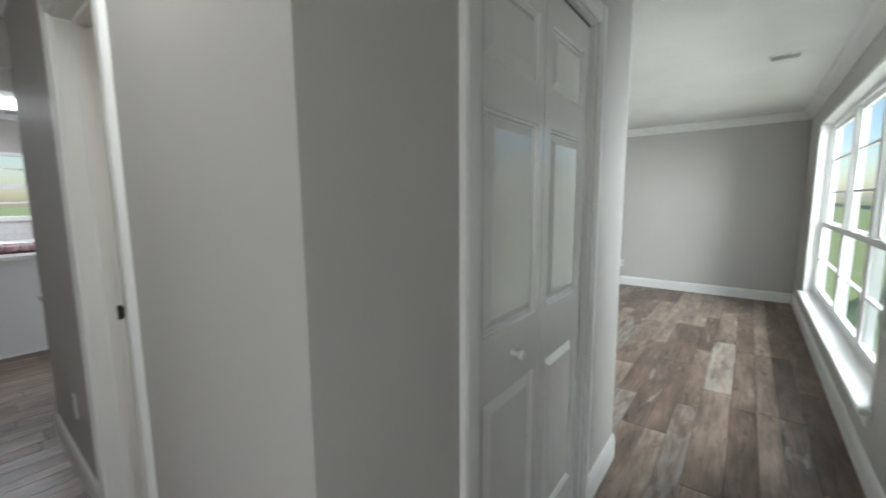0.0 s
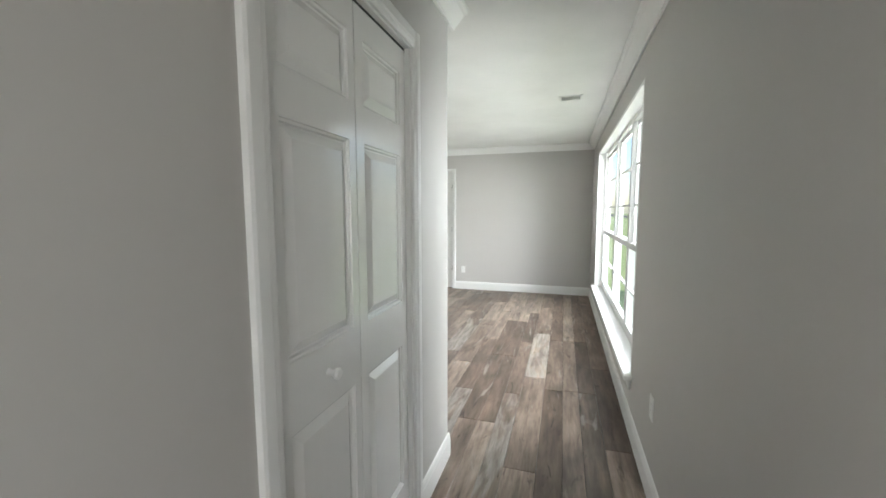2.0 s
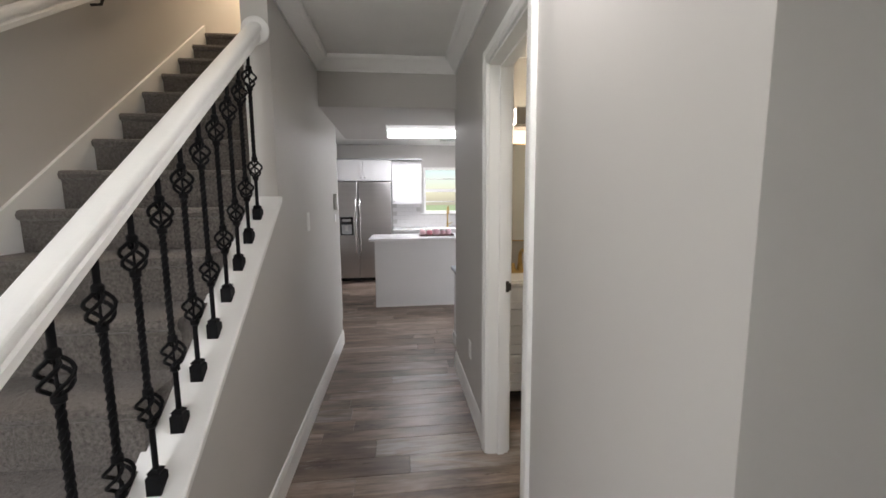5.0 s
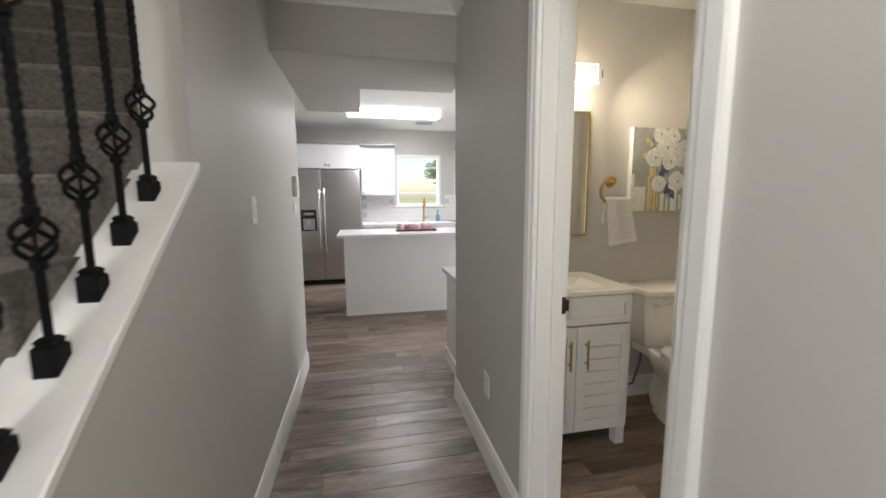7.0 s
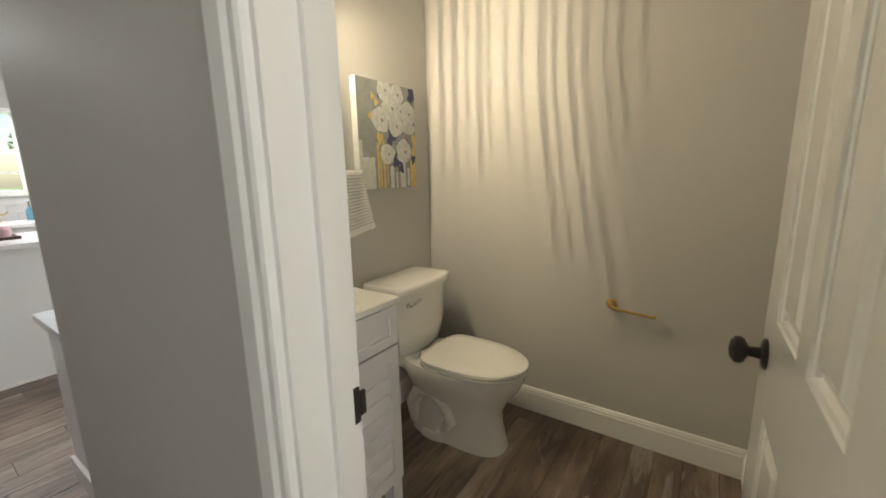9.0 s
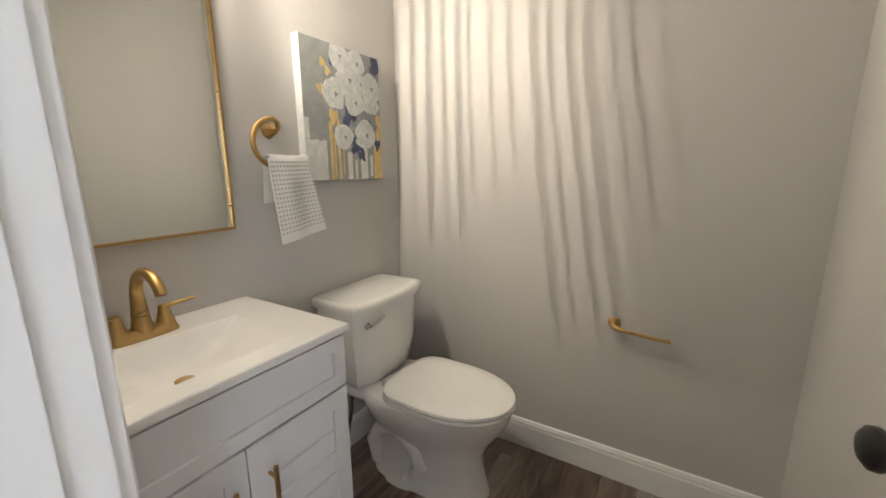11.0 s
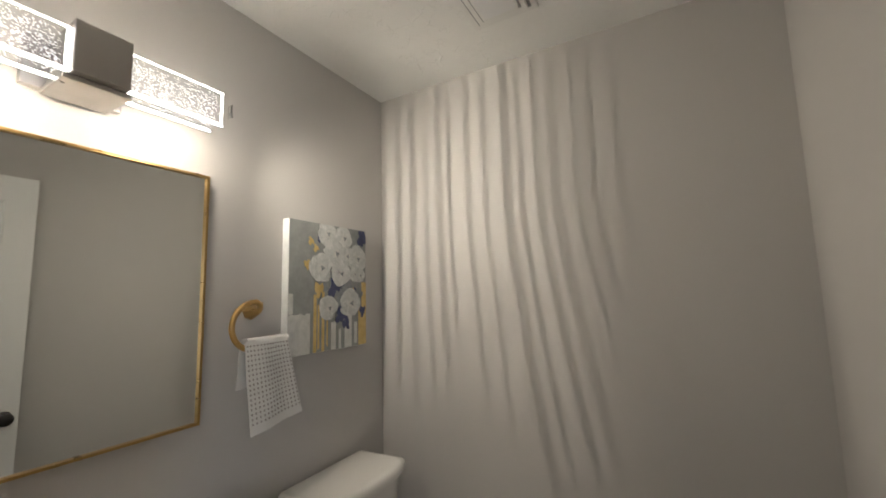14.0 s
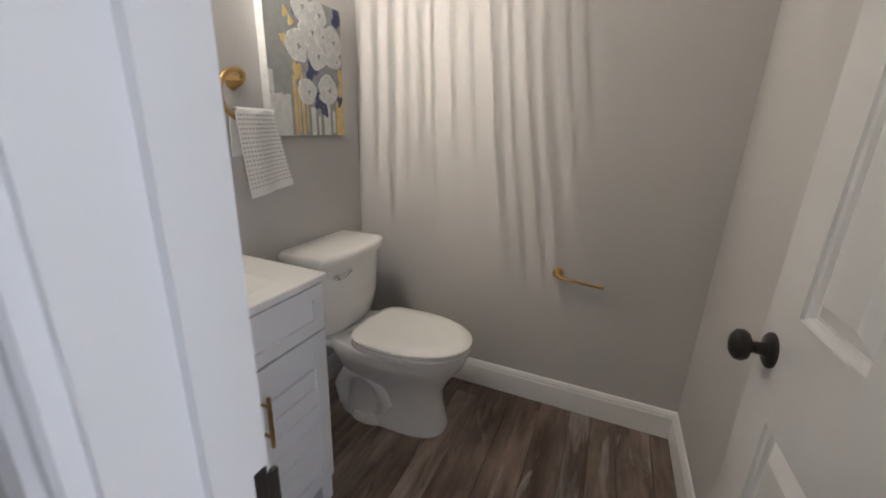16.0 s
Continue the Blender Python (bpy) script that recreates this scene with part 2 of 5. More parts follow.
CANVAS_GREY = speckled("canvas_grey_paint", [(0.3, (0.22, 0.235, 0.23)), (0.7, (0.33, 0.34, 0.33))], 14.0, 0.6)
CANVAS_EDGE = speckled("canvas_pale_edge", [(0.3, (0.55, 0.57, 0.55)), (0.7, (0.70, 0.71, 0.69))], 20.0, 0.7)
PAINT_WHITE = speckled("white_petal_paint", [(0.32, (0.38, 0.40, 0.39)), (0.5, (0.58, 0.59, 0.575)), (0.7, (0.72, 0.72, 0.70))], 38.0, 0.55)
PAINT_DIM = speckled("dim_grey_paint", [(0.3, (0.16, 0.18, 0.20)), (0.7, (0.30, 0.32, 0.33))], 30.0, 0.55)
PAINT_PALE = speckled("pale_wash_paint", [(0.3, (0.48, 0.49, 0.47)), (0.7, (0.66, 0.66, 0.63))], 26.0, 0.55)
PAINT_GOLD = speckled("gold_leaf_paint", [(0.3, (0.50, 0.34, 0.10)), (0.7, (0.68, 0.52, 0.22))], 30.0, 0.45)
PAINT_PETAL = speckled("soft_petal_paint", [(0.30, (0.44, 0.46, 0.45)), (0.7, (0.62, 0.63, 0.615))], 45.0, 0.55)
PAINT_SHADE = speckled("petal_shade_paint", [(0.3, (0.36, 0.38, 0.38)), (0.7, (0.52, 0.54, 0.53))], 45.0, 0.55)
PAINT_BLUE = speckled("navy_paint", [(0.3, (0.03, 0.04, 0.10)), (0.7, (0.07, 0.08, 0.17))], 30.0, 0.5)
PINK = mat("pink_glaze", (0.72, 0.28, 0.36), 0.3)
PALEPINK = mat("pale_pink_glaze", (0.80, 0.55, 0.62), 0.35)
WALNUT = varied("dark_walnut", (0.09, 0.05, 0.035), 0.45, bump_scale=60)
SOAPBLUE = mat("blue_soap", (0.12, 0.30, 0.42), 0.15)
TILE = varied("white_subway_tile", (0.72, 0.71, 0.71), 0.15, bump_scale=20, bump_strength=0.02)
MORTAR = mat("grey_grout", (0.50, 0.49, 0.48), 0.9)
BRAID = mat("braided_hose", (0.12, 0.12, 0.12), 0.4, 0.6)

# ---- building helpers ----
ORIGIN = {}


def box(bm, x0, x1, y0, y1, z0, z1):
    v = [bm.verts.new((x, y, z)) for z in (z0, z1) for x, y in ((x0, y0), (x1, y0), (x1, y1), (x0, y1))]
    for f in ((3, 2, 1, 0), (4, 5, 6, 7), (0, 1, 5, 4), (1, 2, 6, 5), (2, 3, 7, 6), (3, 0, 4, 7)):
        bm.faces.new([v[i] for i in f])
    return v


def rbox(x0, x1, y0, y1, z0, z1, r=0.003, seg=2, bm=None):
    """A box with rounded edges."""
    b = bmesh.new()
    box(b, x0, x1, y0, y1, z0, z1)
    bmesh.ops.bevel(b, geom=b.edges[:], offset=r, segments=seg, affect="EDGES", profile=0.5)
    if bm is None:
        return b
    tmp = bpy.data.meshes.new("tmp")
    b.to_mesh(tmp)
    bm.from_mesh(tmp)
    b.free()
    bpy.data.meshes.remove(tmp)
    return bm


def boxes(*list_of):
    bm = bmesh.new()
    for b in list_of:
        box(bm, *b)
    return bm


def sweep(bm, profile, a, b, side, up=(0, 0, 1)):
    """A straight moulding from a to b: profile points (out along side, up)."""
    a, b, side, up = Vector(a), Vector(b), Vector(side).normalized(), Vector(up)
    rings = [[bm.verts.new(p + side * o + up * u) for o, u in profile] for p in (a, b)]
    n = len(profile)
    for i in range(n):
        j = (i + 1) % n
        bm.faces.new([rings[0][i], rings[0][j], rings[1][j], rings[1][i]])
    bm.faces.new(rings[0][::-1])
    bm.faces.new(rings[1])
    bmesh.ops.recalc_face_normals(bm, faces=bm.faces)
    return bm


def lathe(bm, profile, base, axis="z", n=20):
    """Turns (radius, height) pairs round an axis through base."""
    base = Vector(base)
    rings = []
    for r, h in profile:
        ring = []
        for k in range(n):
            c, s = r * math.cos(2 * math.pi * k / n), r * math.sin(2 * math.pi * k / n)
            p = {"z": (c, s, h), "y": (c, h, s), "x": (h, c, s)}[axis]
            ring.append(bm.verts.new(base + Vector(p)))
        rings.append(ring)
    for a, b in zip(rings, rings[1:]):
        for k in range(n):
            bm.faces.new([a[k], a[(k + 1) % n], b[(k + 1) % n], b[k]])
    bm.faces.new(rings[0][::-1])
    bm.faces.new(rings[-1])
    bmesh.ops.recalc_face_normals(bm, faces=bm.faces)
    return bm


def tube(bm, pts, radii, n=12, flat=1.0):
    """A round bar through points, with a radius at each; flat squeezes it."""
    pts = [Vector(p) for p in pts]
    if not isinstance(radii, (list, tuple)):
        radii = [radii] * len(pts)
    rings, ref = [], None
    for i, p in enumerate(pts):
        d = (pts[min(i + 1, len(pts) - 1)] - pts[max(i - 1, 0)]).normalized()
        if ref is None:
            ref = Vector((0, 0, 1)) if abs(d.z) < 0.9 else Vector((1, 0, 0))
        u = (ref - d * ref.dot(d)).normalized()
        w = d.cross(u)
        ref = u
        rings.append([bm.verts.new(p + (u * math.cos(2 * math.pi * k / n) * flat + w * math.sin(2 * math.pi * k / n)) * radii[i]) for k in range(n)])
    for a, b in zip(rings, rings[1:]):
        for k in range(n):
            bm.faces.new([a[k], a[(k + 1) % n], b[(k + 1) % n], b[k]])
    bm.faces.new(rings[0][::-1])
    bm.faces.new(rings[-1])
    bmesh.ops.recalc_face_normals(bm, faces=bm.faces)
    return bm


def loft(bm, rings, cap=True):
    vs = [[bm.verts.new(p) for p in r] for r in rings]
    n = len(vs[0])
    for a, b in zip(vs, vs[1:]):
        for k in range(n):
            bm.faces.new([a[k], a[(k + 1) % n], b[(k + 1) % n], b[k]])
    if cap:
        bm.faces.new(vs[0][::-1])
        bm.faces.new(vs[-1])
    bmesh.ops.recalc_face_normals(bm, faces=bm.faces)
    return bm


def mesh_of(name, bm, material, smooth=False):
    me = bpy.data.meshes.new(name)
    bm.to_mesh(me)
    bm.free()
    me.materials.append(material)
    if smooth:
        me.shade_smooth()
        me.set_sharp_from_angle(angle=radians(38))
    return me


def thing(name, at, label, category, group="", m=None):
    ob = new(name)
    ob.empty_display_size = 0.1
    ob.matrix_world = m if m is not None else Matrix.Translation(at)
    ORIGIN[ob.name] = Vector(at)
    return tagged(ob, label, category, group)


def part(name, bm, material, parent, label="", smooth=False):
    """One mesh under a thing or a part; bm in the same axes as the thing was given in."""
    org = ORIGIN[parent.name]
    bmesh.ops.translate(bm, verts=bm.verts, vec=-org)
    ob = new(name, mesh_of(name, bm, material, smooth))
    ob.parent = parent
    ORIGIN[ob.name] = org
    return tagged(ob, label)


def structure(name, bm, material, label, category, smooth=False):
    ob = new(name, mesh_of(name, bm, material, smooth))
    ORIGIN[ob.name] = Vector((0, 0, 0))
    return tagged(ob, label, category, kind="structure")


# ---- plan ----
H = 2.44            # ceilings downstairs
XF = 0.245           # front wall, inner face
XC = -0.785         # closet wall, hall side
YR, YL = 0.80, -0.230   # hall walls
YLIV = 2.575        # living room begins
YFAR = 7.25
BX0, BX1, BY0, BY1, BH = -3.235, -1.640, 0.914, 2.405, 2.415   # bathroom
DX0, DX1 = -2.294, -1.700     # bathroom doorway
CY0, CY1 = 1.245, 2.06        # closet doorway
YS = -1.162          # far side of the stairs
KX = -7.85          # kitchen window wall
WY0, WY1, WZ0, WZ1 = 3.20, 6.25, 0.36, 2.14   # front window
UP = 4.9

# walls
structure("wall_front", boxes((XF, XF + .16, YS, -1.05, 0, UP), (XF, XF + .16, -1.05, -.35, 2.1, UP), (XF, XF + .16, -.35, WY0, 0, UP),
          (XF, XF + .16, WY0, WY1, 0, WZ0 - .02), (XF, XF + .16, WY0, WY1, WZ1, UP), (XF, XF + .16, WY1, YFAR, 0, UP)), WALL,
          "painted light greige front wall with a wide window", "wall")
structure("wall_living_end", boxes((-4.1, -2.92, YFAR, YFAR + .12, 0, H), (-2.92, -2.075, YFAR, YFAR + .12, 2.05, H), (-2.075, XF, YFAR, YFAR + .12, 0, H)), WALL,
          "plain light greige end wall of the living room", "wall")
structure("wall_living_side", boxes((-4.22, -4.1, YLIV, YFAR + .12, 0, H)), WALL, "plain light greige side wall of the living room", "wall")
structure("wall_living_back", boxes((-4.22, XC, BY1, YLIV, 0, H)), WALL, "light greige partition behind closet and bathroom", "wall")
structure("wall_closet", boxes((XC - .11, XC, YR, CY0, 0, H), (XC - .11, XC, CY0, CY1, 2.03, H), (XC - .11, XC, CY1, BY1, 0, H)), WALL,
          "light greige wall round the bifold closet doors", "wall")
structure("wall_hall_bath", boxes((-3.47, DX0 - .018, YR, BY0, 0, H), (DX0 - .018, DX1 + .018, YR, BY0, 2.055, H), (DX1 + .018, XC - .11, YR, BY0, 0, H)), WALL,
          "light greige hall wall with the bathroom doorway", "wall")
structure("wall_bath_vanity", boxes((BX0 - .12, BX0, BY0, BY1, 0, H)), WALL, "greige bathroom wall behind vanity and toilet", "wall")
structure("wall_bath_side", boxes((BX1, BX1 + .12, BY0, BY1, 0, H)), WALL, "greige bathroom side wall behind the open door", "wall")
structure("wall_kitchen_side", boxes((BX0 - .12, BX0, YLIV, 3.2, 0, H), (KX, -5.56, 3.2, 3.32, 0, H), (-5.56, -4.04, 3.2, 3.32, 2.06, H), (-4.04, BX0, 3.2, 3.32, 0, H)), WALL, "plain light kitchen side wall", "wall")
structure("wall_kitchen_window", boxes((KX - .15, KX, YS - .12, .82, 0, H), (KX - .15, KX, .82, 1.58, 0, 1.18), (KX - .15, KX, .82, 1.58, 2.03, H), (KX - .15, KX, 1.58, 3.32, 0, H)), WALL,
          "pale kitchen wall with a window over the sink", "wall")
structure("wall_stair", boxes((KX, -.42, YS - .12, YS, 0, UP), (-.42, .16, YS - .12, YS, 2.05, UP), (.16, XF, YS - .12, YS, 0, UP)), WALL, "tall greige wall along the carpeted stairs", "wall")
structure("wall_fridge_side", boxes((KX, -7.12, -.90, -.76, 0, H)), WALL, "short greige wall beside the refrigerator", "wall")
SLOPE = 0.78


def cap_z(x):
    return 1.320 + SLOPE * (-2.190 - x)


kn = bmesh.new()
loft(kn, [[(-.93, y, 0), (-2.31, y, 0), (-2.31, y, cap_z(-2.31) - .03), (-.93, y, cap_z(-.93) - .03)] for y in (YL - .12, YL)])
box(kn, -4.15, -2.31, YL - .12, YL, 0, UP)
box(kn, -2.31, XF, YL - .12, YL, H + .001, UP)
structure("wall_hall_stair", kn, WALL, "greige knee wall beside the stairs rising to a full wall", "wall")
structure("wall_upper_end", boxes((-5.0, -4.88, YS, YL, 2.73, UP)), WALL, "warm lit end wall of the upper landing", "wall")
# closing faces out of view behind the stairs
structure("wall_understair", boxes((-5.0, -4.9, YS, YL - .12, 0, UP), (-5.0, -4.152, YL - .12, YL, H + .002, UP), (-4.27, -4.152, YS, YL - .12, 0, H)), WALL, "plain wall closing the stairwell towards the kitchen", "wall")

# dropped header between hall and kitchen
structure("soffit", boxes((-4.08, -3.42, YL, BY0, 2.09, H - .002), (-4.91, -4.082, YL, .24, 2.09, H - .002)), WALL, "boxed greige header over the hall's end", "soffit")

# ceilings
structure("ceiling_living", boxes((-4.22, XF, YLIV, YFAR + .12, H, H + .12)), CEILING, "white brush-textured living room ceiling", "ceiling")
structure("ceiling_hall", boxes((-3.42, XF, YL, YR, H, H + .12), (XC, XF, YR, YLIV, H, H + .12)), CEILING, "white textured hall ceiling", "ceiling")
structure("ceiling_bath", boxes((BX0, BX1, BY0, BY1, BH, BH + .08)), CEILING, "white brush-textured bathroom ceiling", "ceiling")
structure("ceiling_kitchen", boxes((KX, -3.42, YL, 3.32, H, H + .12), (KX, -5.0, YS, YL, H, H + .12)), CEILING, "white textured kitchen ceiling", "ceiling")
structure("ceiling_stairwell", boxes((-5.0, XF, YS, YL, UP, UP + .1)), CEILING, "white ceiling high over the stairs", "ceiling")
structure("floor_slab", boxes((KX - .15, XF + .16, YS - .12, YFAR + .12, -.20, -.011)), GROUT, "dark bed below the floor planks", "floor")

# mouldings
BASE = [(0, 0), (.014, 0), (.014, .102), (.011, .110), (.011, .118), (.006, .132), (0, .136)]
CROWN = [(0, 0), (.010, 0), (.012, -.0), (.016, .014), (.030, .026), (.052, .052), (.066, .066), (.078, .070), (.086, .078), (.090, .088), (.090, .098), (0, .098)]
CASE = [(0, 0), (.012, 0), (.015, .006), (.015, .018), (.020, .026), (.020, .058), (.016, .066), (0, .066)]


def base_run(name, runs, label="white painted baseboard with a stepped top"):
    bm = bmesh.new()
    for a, b, side in runs:
        sweep(bm, BASE, (*a, 0), (*b, 0), side)
    structure(name, bm, TRIM, label, "baseboard")


base_run("baseboard_living", [((XF, .2), (XF, YFAR - .014), (-1, 0, 0)), ((-2.01, YFAR), (XF, YFAR), (0, -1, 0)), ((-4.1, YFAR), (-2.99, YFAR), (0, -1, 0)),
                              ((-4.1, YLIV), (-4.1, YFAR), (1, 0, 0)), ((-4.1, YLIV), (XC, YLIV), (0, 1, 0))])
base_run("baseboard_closet", [((XC, YR), (XC, CY0 - .067), (1, 0, 0)), ((XC, CY1 + .067), (XC, YLIV + .014), (1, 0, 0))])
base_run("baseboard_hall", [((-3.47, YR), (DX0 - .085, YR), (0, -1, 0)), ((DX1 + .085, YR), (XC, YR), (0, -1, 0)), ((-4.15, YL), (-.93, YL), (0, 1, 0))])
base_run("baseboard_bath", [((BX0, BY1), (BX1, BY1), (0, -1, 0)), ((BX1, BY0), (BX1, BY1 - .014), (-1, 0, 0)), ((BX0, 1.58), (BX0, BY1 - .014), (1, 0, 0)), ((DX1 + .08, BY0), (BX1, BY0), (0, 1, 0))])
base_run("baseboard_kitchen", [((-7.12, -.90), (-7.12, -.76), (1, 0, 0)), ((KX, -.76), (-7.12, -.76), (0, 1, 0))])


def crown_run(name, runs):
    bm = bmesh.new()
    for a, b, side in runs:
        sweep(bm, CROWN, (*a, H - .098), (*b, H - .098), side)
    structure(name, bm, TRIM, "white stepped crown moulding under the ceiling", "trim")


crown_run("crown_living", [((XF, -.2), (XF, YFAR), (-1, 0, 0)), ((-4.1, YFAR), (XF, YFAR), (0, -1, 0)), ((-4.1, YLIV), (XC, YLIV), (0, 1, 0)), ((-4.1, YLIV), (-4.1, YFAR), (1, 0, 0))])
crown_run("crown_closet", [((XC, YR - .09), (XC, YLIV + .09), (1, 0, 0))])
crown_run("crown_hall", [((-3.42, YR), (XC + .09, YR), (0, -1, 0)), ((-3.42, YL), (-2.31, YL), (0, 1, 0)), ((-2.31, YL), (XF, YL), (0, 1, 0)), ((-3.42, YL), (-3.42, YR), (1, 0, 0))])


def casing(name, axis, at, lo, hi, top, out, label, bottom=0.0):
    """Door or window casing on a wall: axis is the wall's direction."""
    ob = new(name)
    ORIGIN[ob.name] = Vector((0, 0, 0))
    tagged(ob, label, "door casing", kind="structure")
    def P(u, z):
        return (u, at, z) if axis == "x" else (at, u, z)
    u = Vector((1, 0, 0)) if axis == "x" else Vector((0, 1, 0))
    side = Vector((0, out, 0)) if axis == "x" else Vector((out, 0, 0))
    for nm, a, b, upv in (("side_casing", P(lo, bottom), P(lo, top + .066), -u), ("side_casing", P(hi, bottom), P(hi, top + .066), u), ("head_casing", P(lo, top), P(hi, top), Vector((0, 0, 1)))):
        bm = bmesh.new()
        sweep(bm, CASE, a, b, side, upv)
        part(nm, bm, TRIM, ob)
    return ob


casing("closet_casing", "y", XC, CY0, CY1, 2.03, 1, "white moulded casing round the closet doors")
casing("bathroom_casing", "x", YR, DX0 - .010, DX1 + .018, 2.05, -1, "white moulded casing round the bathroom doorway")
casing("bathroom_inner_casing", "x", BY0, DX0 - .016, DX1 + .016, 2.05, 1, "white moulded casing inside the bathroom")
casing("garden_door_casing", "x", YFAR, -2.92, -2.075, 2.05, -1, "white casing round the glazed living room door")

jamb = new("bathroom_door_jamb")
ORIGIN[jamb.name] = Vector((0, 0, 0))
tagged(jamb, "white painted bathroom door jamb with a dark strike plate", "door jamb", kind="structure")
part("strike_side", boxes((DX0 - .018, DX0, YR, BY0, 0, 2.04)), TRIM, jamb)
part("hinge_side", boxes((DX1, DX1 + .018, YR, BY0, 0, 2.04)), TRIM, jamb)
part("head_jamb", boxes((DX0 - .018, DX1 + .018, YR, BY0, 2.04, 2.055)), TRIM, jamb)
st = boxes((DX0, DX0 + .011, YR + .055, YR + .09, 0, 2.04), (DX1 - .011, DX1, YR + .055, YR + .09, 0, 2.04), (DX0 + .011, DX1 - .011, YR + .055, YR + .09, 2.029, 2.04))
part("door_stop", st, TRIM, jamb)
sp = part("strike_plate", rbox(DX0 - .001, DX0 + .003, BY0 - .046, BY0 - .003, .905, .965, .002), BRONZE, jamb, "dark bronze strike plate")
part("latch_hole", boxes((DX0 + .0025, DX0 + .0042, BY0 - .034, BY0 - .018, .920, .950)), RUBBER, sp)
part("strike_lip", rbox(DX0 - .002, DX0 + .004, BY0 - .004, BY0 + .008, .915, .955, .0015), BRONZE, sp)

cj = new("closet_jamb")
ORIGIN[cj.name] = Vector((0, 0, 0))
tagged(cj, "white painted closet jamb with a dark door track", "door jamb", kind="structure")
part("side_jamb", boxes((XC - .11, XC, CY0 - .001, CY0 + .012, 0, 2.03)), TRIM, cj)
part("side_jamb", boxes((XC - .11, XC, CY1 - .012, CY1 + .001, 0, 2.03)), TRIM, cj)
part("head_jamb", boxes((XC - .11, XC, CY0, CY1, 2.022, 2.034)), TRIM, cj)
part("track", boxes((XC - .055, XC - .02, CY0 + .012, CY1 - .012, 2.006, 2.022)), RUBBER, cj, "dark metal track")
structure("closet_back", boxes((BX1 + .12, BX1 + .13, BY0, BY1, 0, H)), WALL, "plain back of the closet", "wall")

# front window
win = new("window_1")
ORIGIN[win.name] = Vector((0, 0, 0))
tagged(win, "triple white sash window with a deep sill and wide rows of panes", "window", kind="structure")
for nm, b in (("reveal_side", (XF, XF + .16, WY1 - .004, WY1 + .02, WZ0, WZ1 - .004)), ("reveal_side", (XF, XF + .16, WY0 - .02, WY0 + .004, WZ0, WZ1 - .004))):
    part(nm, boxes((b[0] - .002, b[1], b[2], b[3], b[4], b[5])), TRIM, win)
part("reveal_head", boxes((XF - .002, XF + .16, WY0 - .02, WY1 + .02, WZ1 - .004, WZ1 + .02)), TRIM, win)
part("window_sill", rbox(XF - .05, XF + .16, WY0 - .06, WY1 + .05, WZ0 - .03, WZ0, .006), TRIM, win, "deep white painted sill")
part("apron", rbox(XF - .014, XF, WY0 - .03, WY1 + .03, WZ0 - .10, WZ0 - .03, .003), TRIM, win)
units = [(WY0, 4.13), (4.13, 5.06), (5.06, WY1)]
GX = XF + .105
for a, b in units:
    fr = bmesh.new()
    for s in ((a, a + .035), (b - .035, b)):
        box(fr, GX - .02, GX + .055, s[0], s[1], WZ0, WZ1)
    box(fr, GX - .02, GX + .055, a + .035, b - .035, WZ1 - .04, WZ1)
    box(fr, GX - .02, GX + .055, a + .035, b - .035, WZ0, WZ0 + .035)
    unit = part("window_frame", fr, TRIM, win)
    up = bmesh.new()
    for s in ((a + .035, a + .06), (b - .06, b - .035)):
        box(up, GX + .012, GX + .045, s[0], s[1], 1.09, WZ1 - .04)
    for z0, z1 in ((1.09, 1.135), (1.425, 1.440), (1.752, 1.767), (WZ1 - .075, WZ1 - .04)):
        box(up, GX + .012, GX + .045, a + .06, b - .06, z0, z1)
    part("upper_sash", up, TRIM, unit)
    lo = bmesh.new()
    for s in ((a + .035, a + .06), (b - .06, b - .035)):
        box(lo, GX - .018, GX + .012, s[0], s[1], WZ0 + .035, 1.125)
    for z0, z1 in ((WZ0 + .035, WZ0 + .085), (.738, .753), (1.08, 1.125)):
        box(lo, GX - .018, GX + .012, a + .06, b - .06, z0, z1)
    part("lower_sash", lo, TRIM, unit)
    for off in (.3, .7):
        part("sash_lock", rbox(GX - .022, GX + .01, a + (b - a) * off - .025, a + (b - a) * off + .025, 1.125, 1.14, .003), TRIM, unit)
    for z0, z1, gx in ((1.135, 1.425, .028), (1.440, 1.752, .028), (1.767, WZ1 - .075, .028), (WZ0 + .085, .738, -.004), (.753, 1.08, -.004)):
        g = part("pane", boxes((GX + gx, GX + gx + .004, a + .06, b - .06, z0, z1)), GLASS, unit)
        g.visible_shadow = False

# kitchen window
kw = new("window_2")
ORIGIN[kw.name] = Vector((0, 0, 0))
tagged(kw, "white kitchen sash window over the sink", "window", kind="structure")
KY0, KY1, KZ0, KZ1 = .82, 1.58, 1.18, 2.03
part("window_frame", boxes((KX - .15, KX + .012, KY0, KY0 + .04, KZ0, KZ1), (KX - .15, KX + .012, KY1 - .04, KY1, KZ0, KZ1), (KX - .15, KX + .012, KY0 + .04, KY1 - .04, KZ1 - .04, KZ1),
                           (KX - .15, KX + .012, KY0 + .04, KY1 - .04, KZ0, KZ0 + .03)), TRIM, kw)
part("window_sill", rbox(KX - .02, KX + .05, KY0 - .05, KY1 + .05, KZ0 - .03, KZ0, .004), TRIM, kw)
for zz in (1.39, 1.60, 1.82):
    hh = .028 if zz == 1.60 else .010
    part("muntin", boxes((KX - .09, KX - .06, KY0 + .04, KY1 - .04, zz - hh, zz + hh)), TRIM, kw)
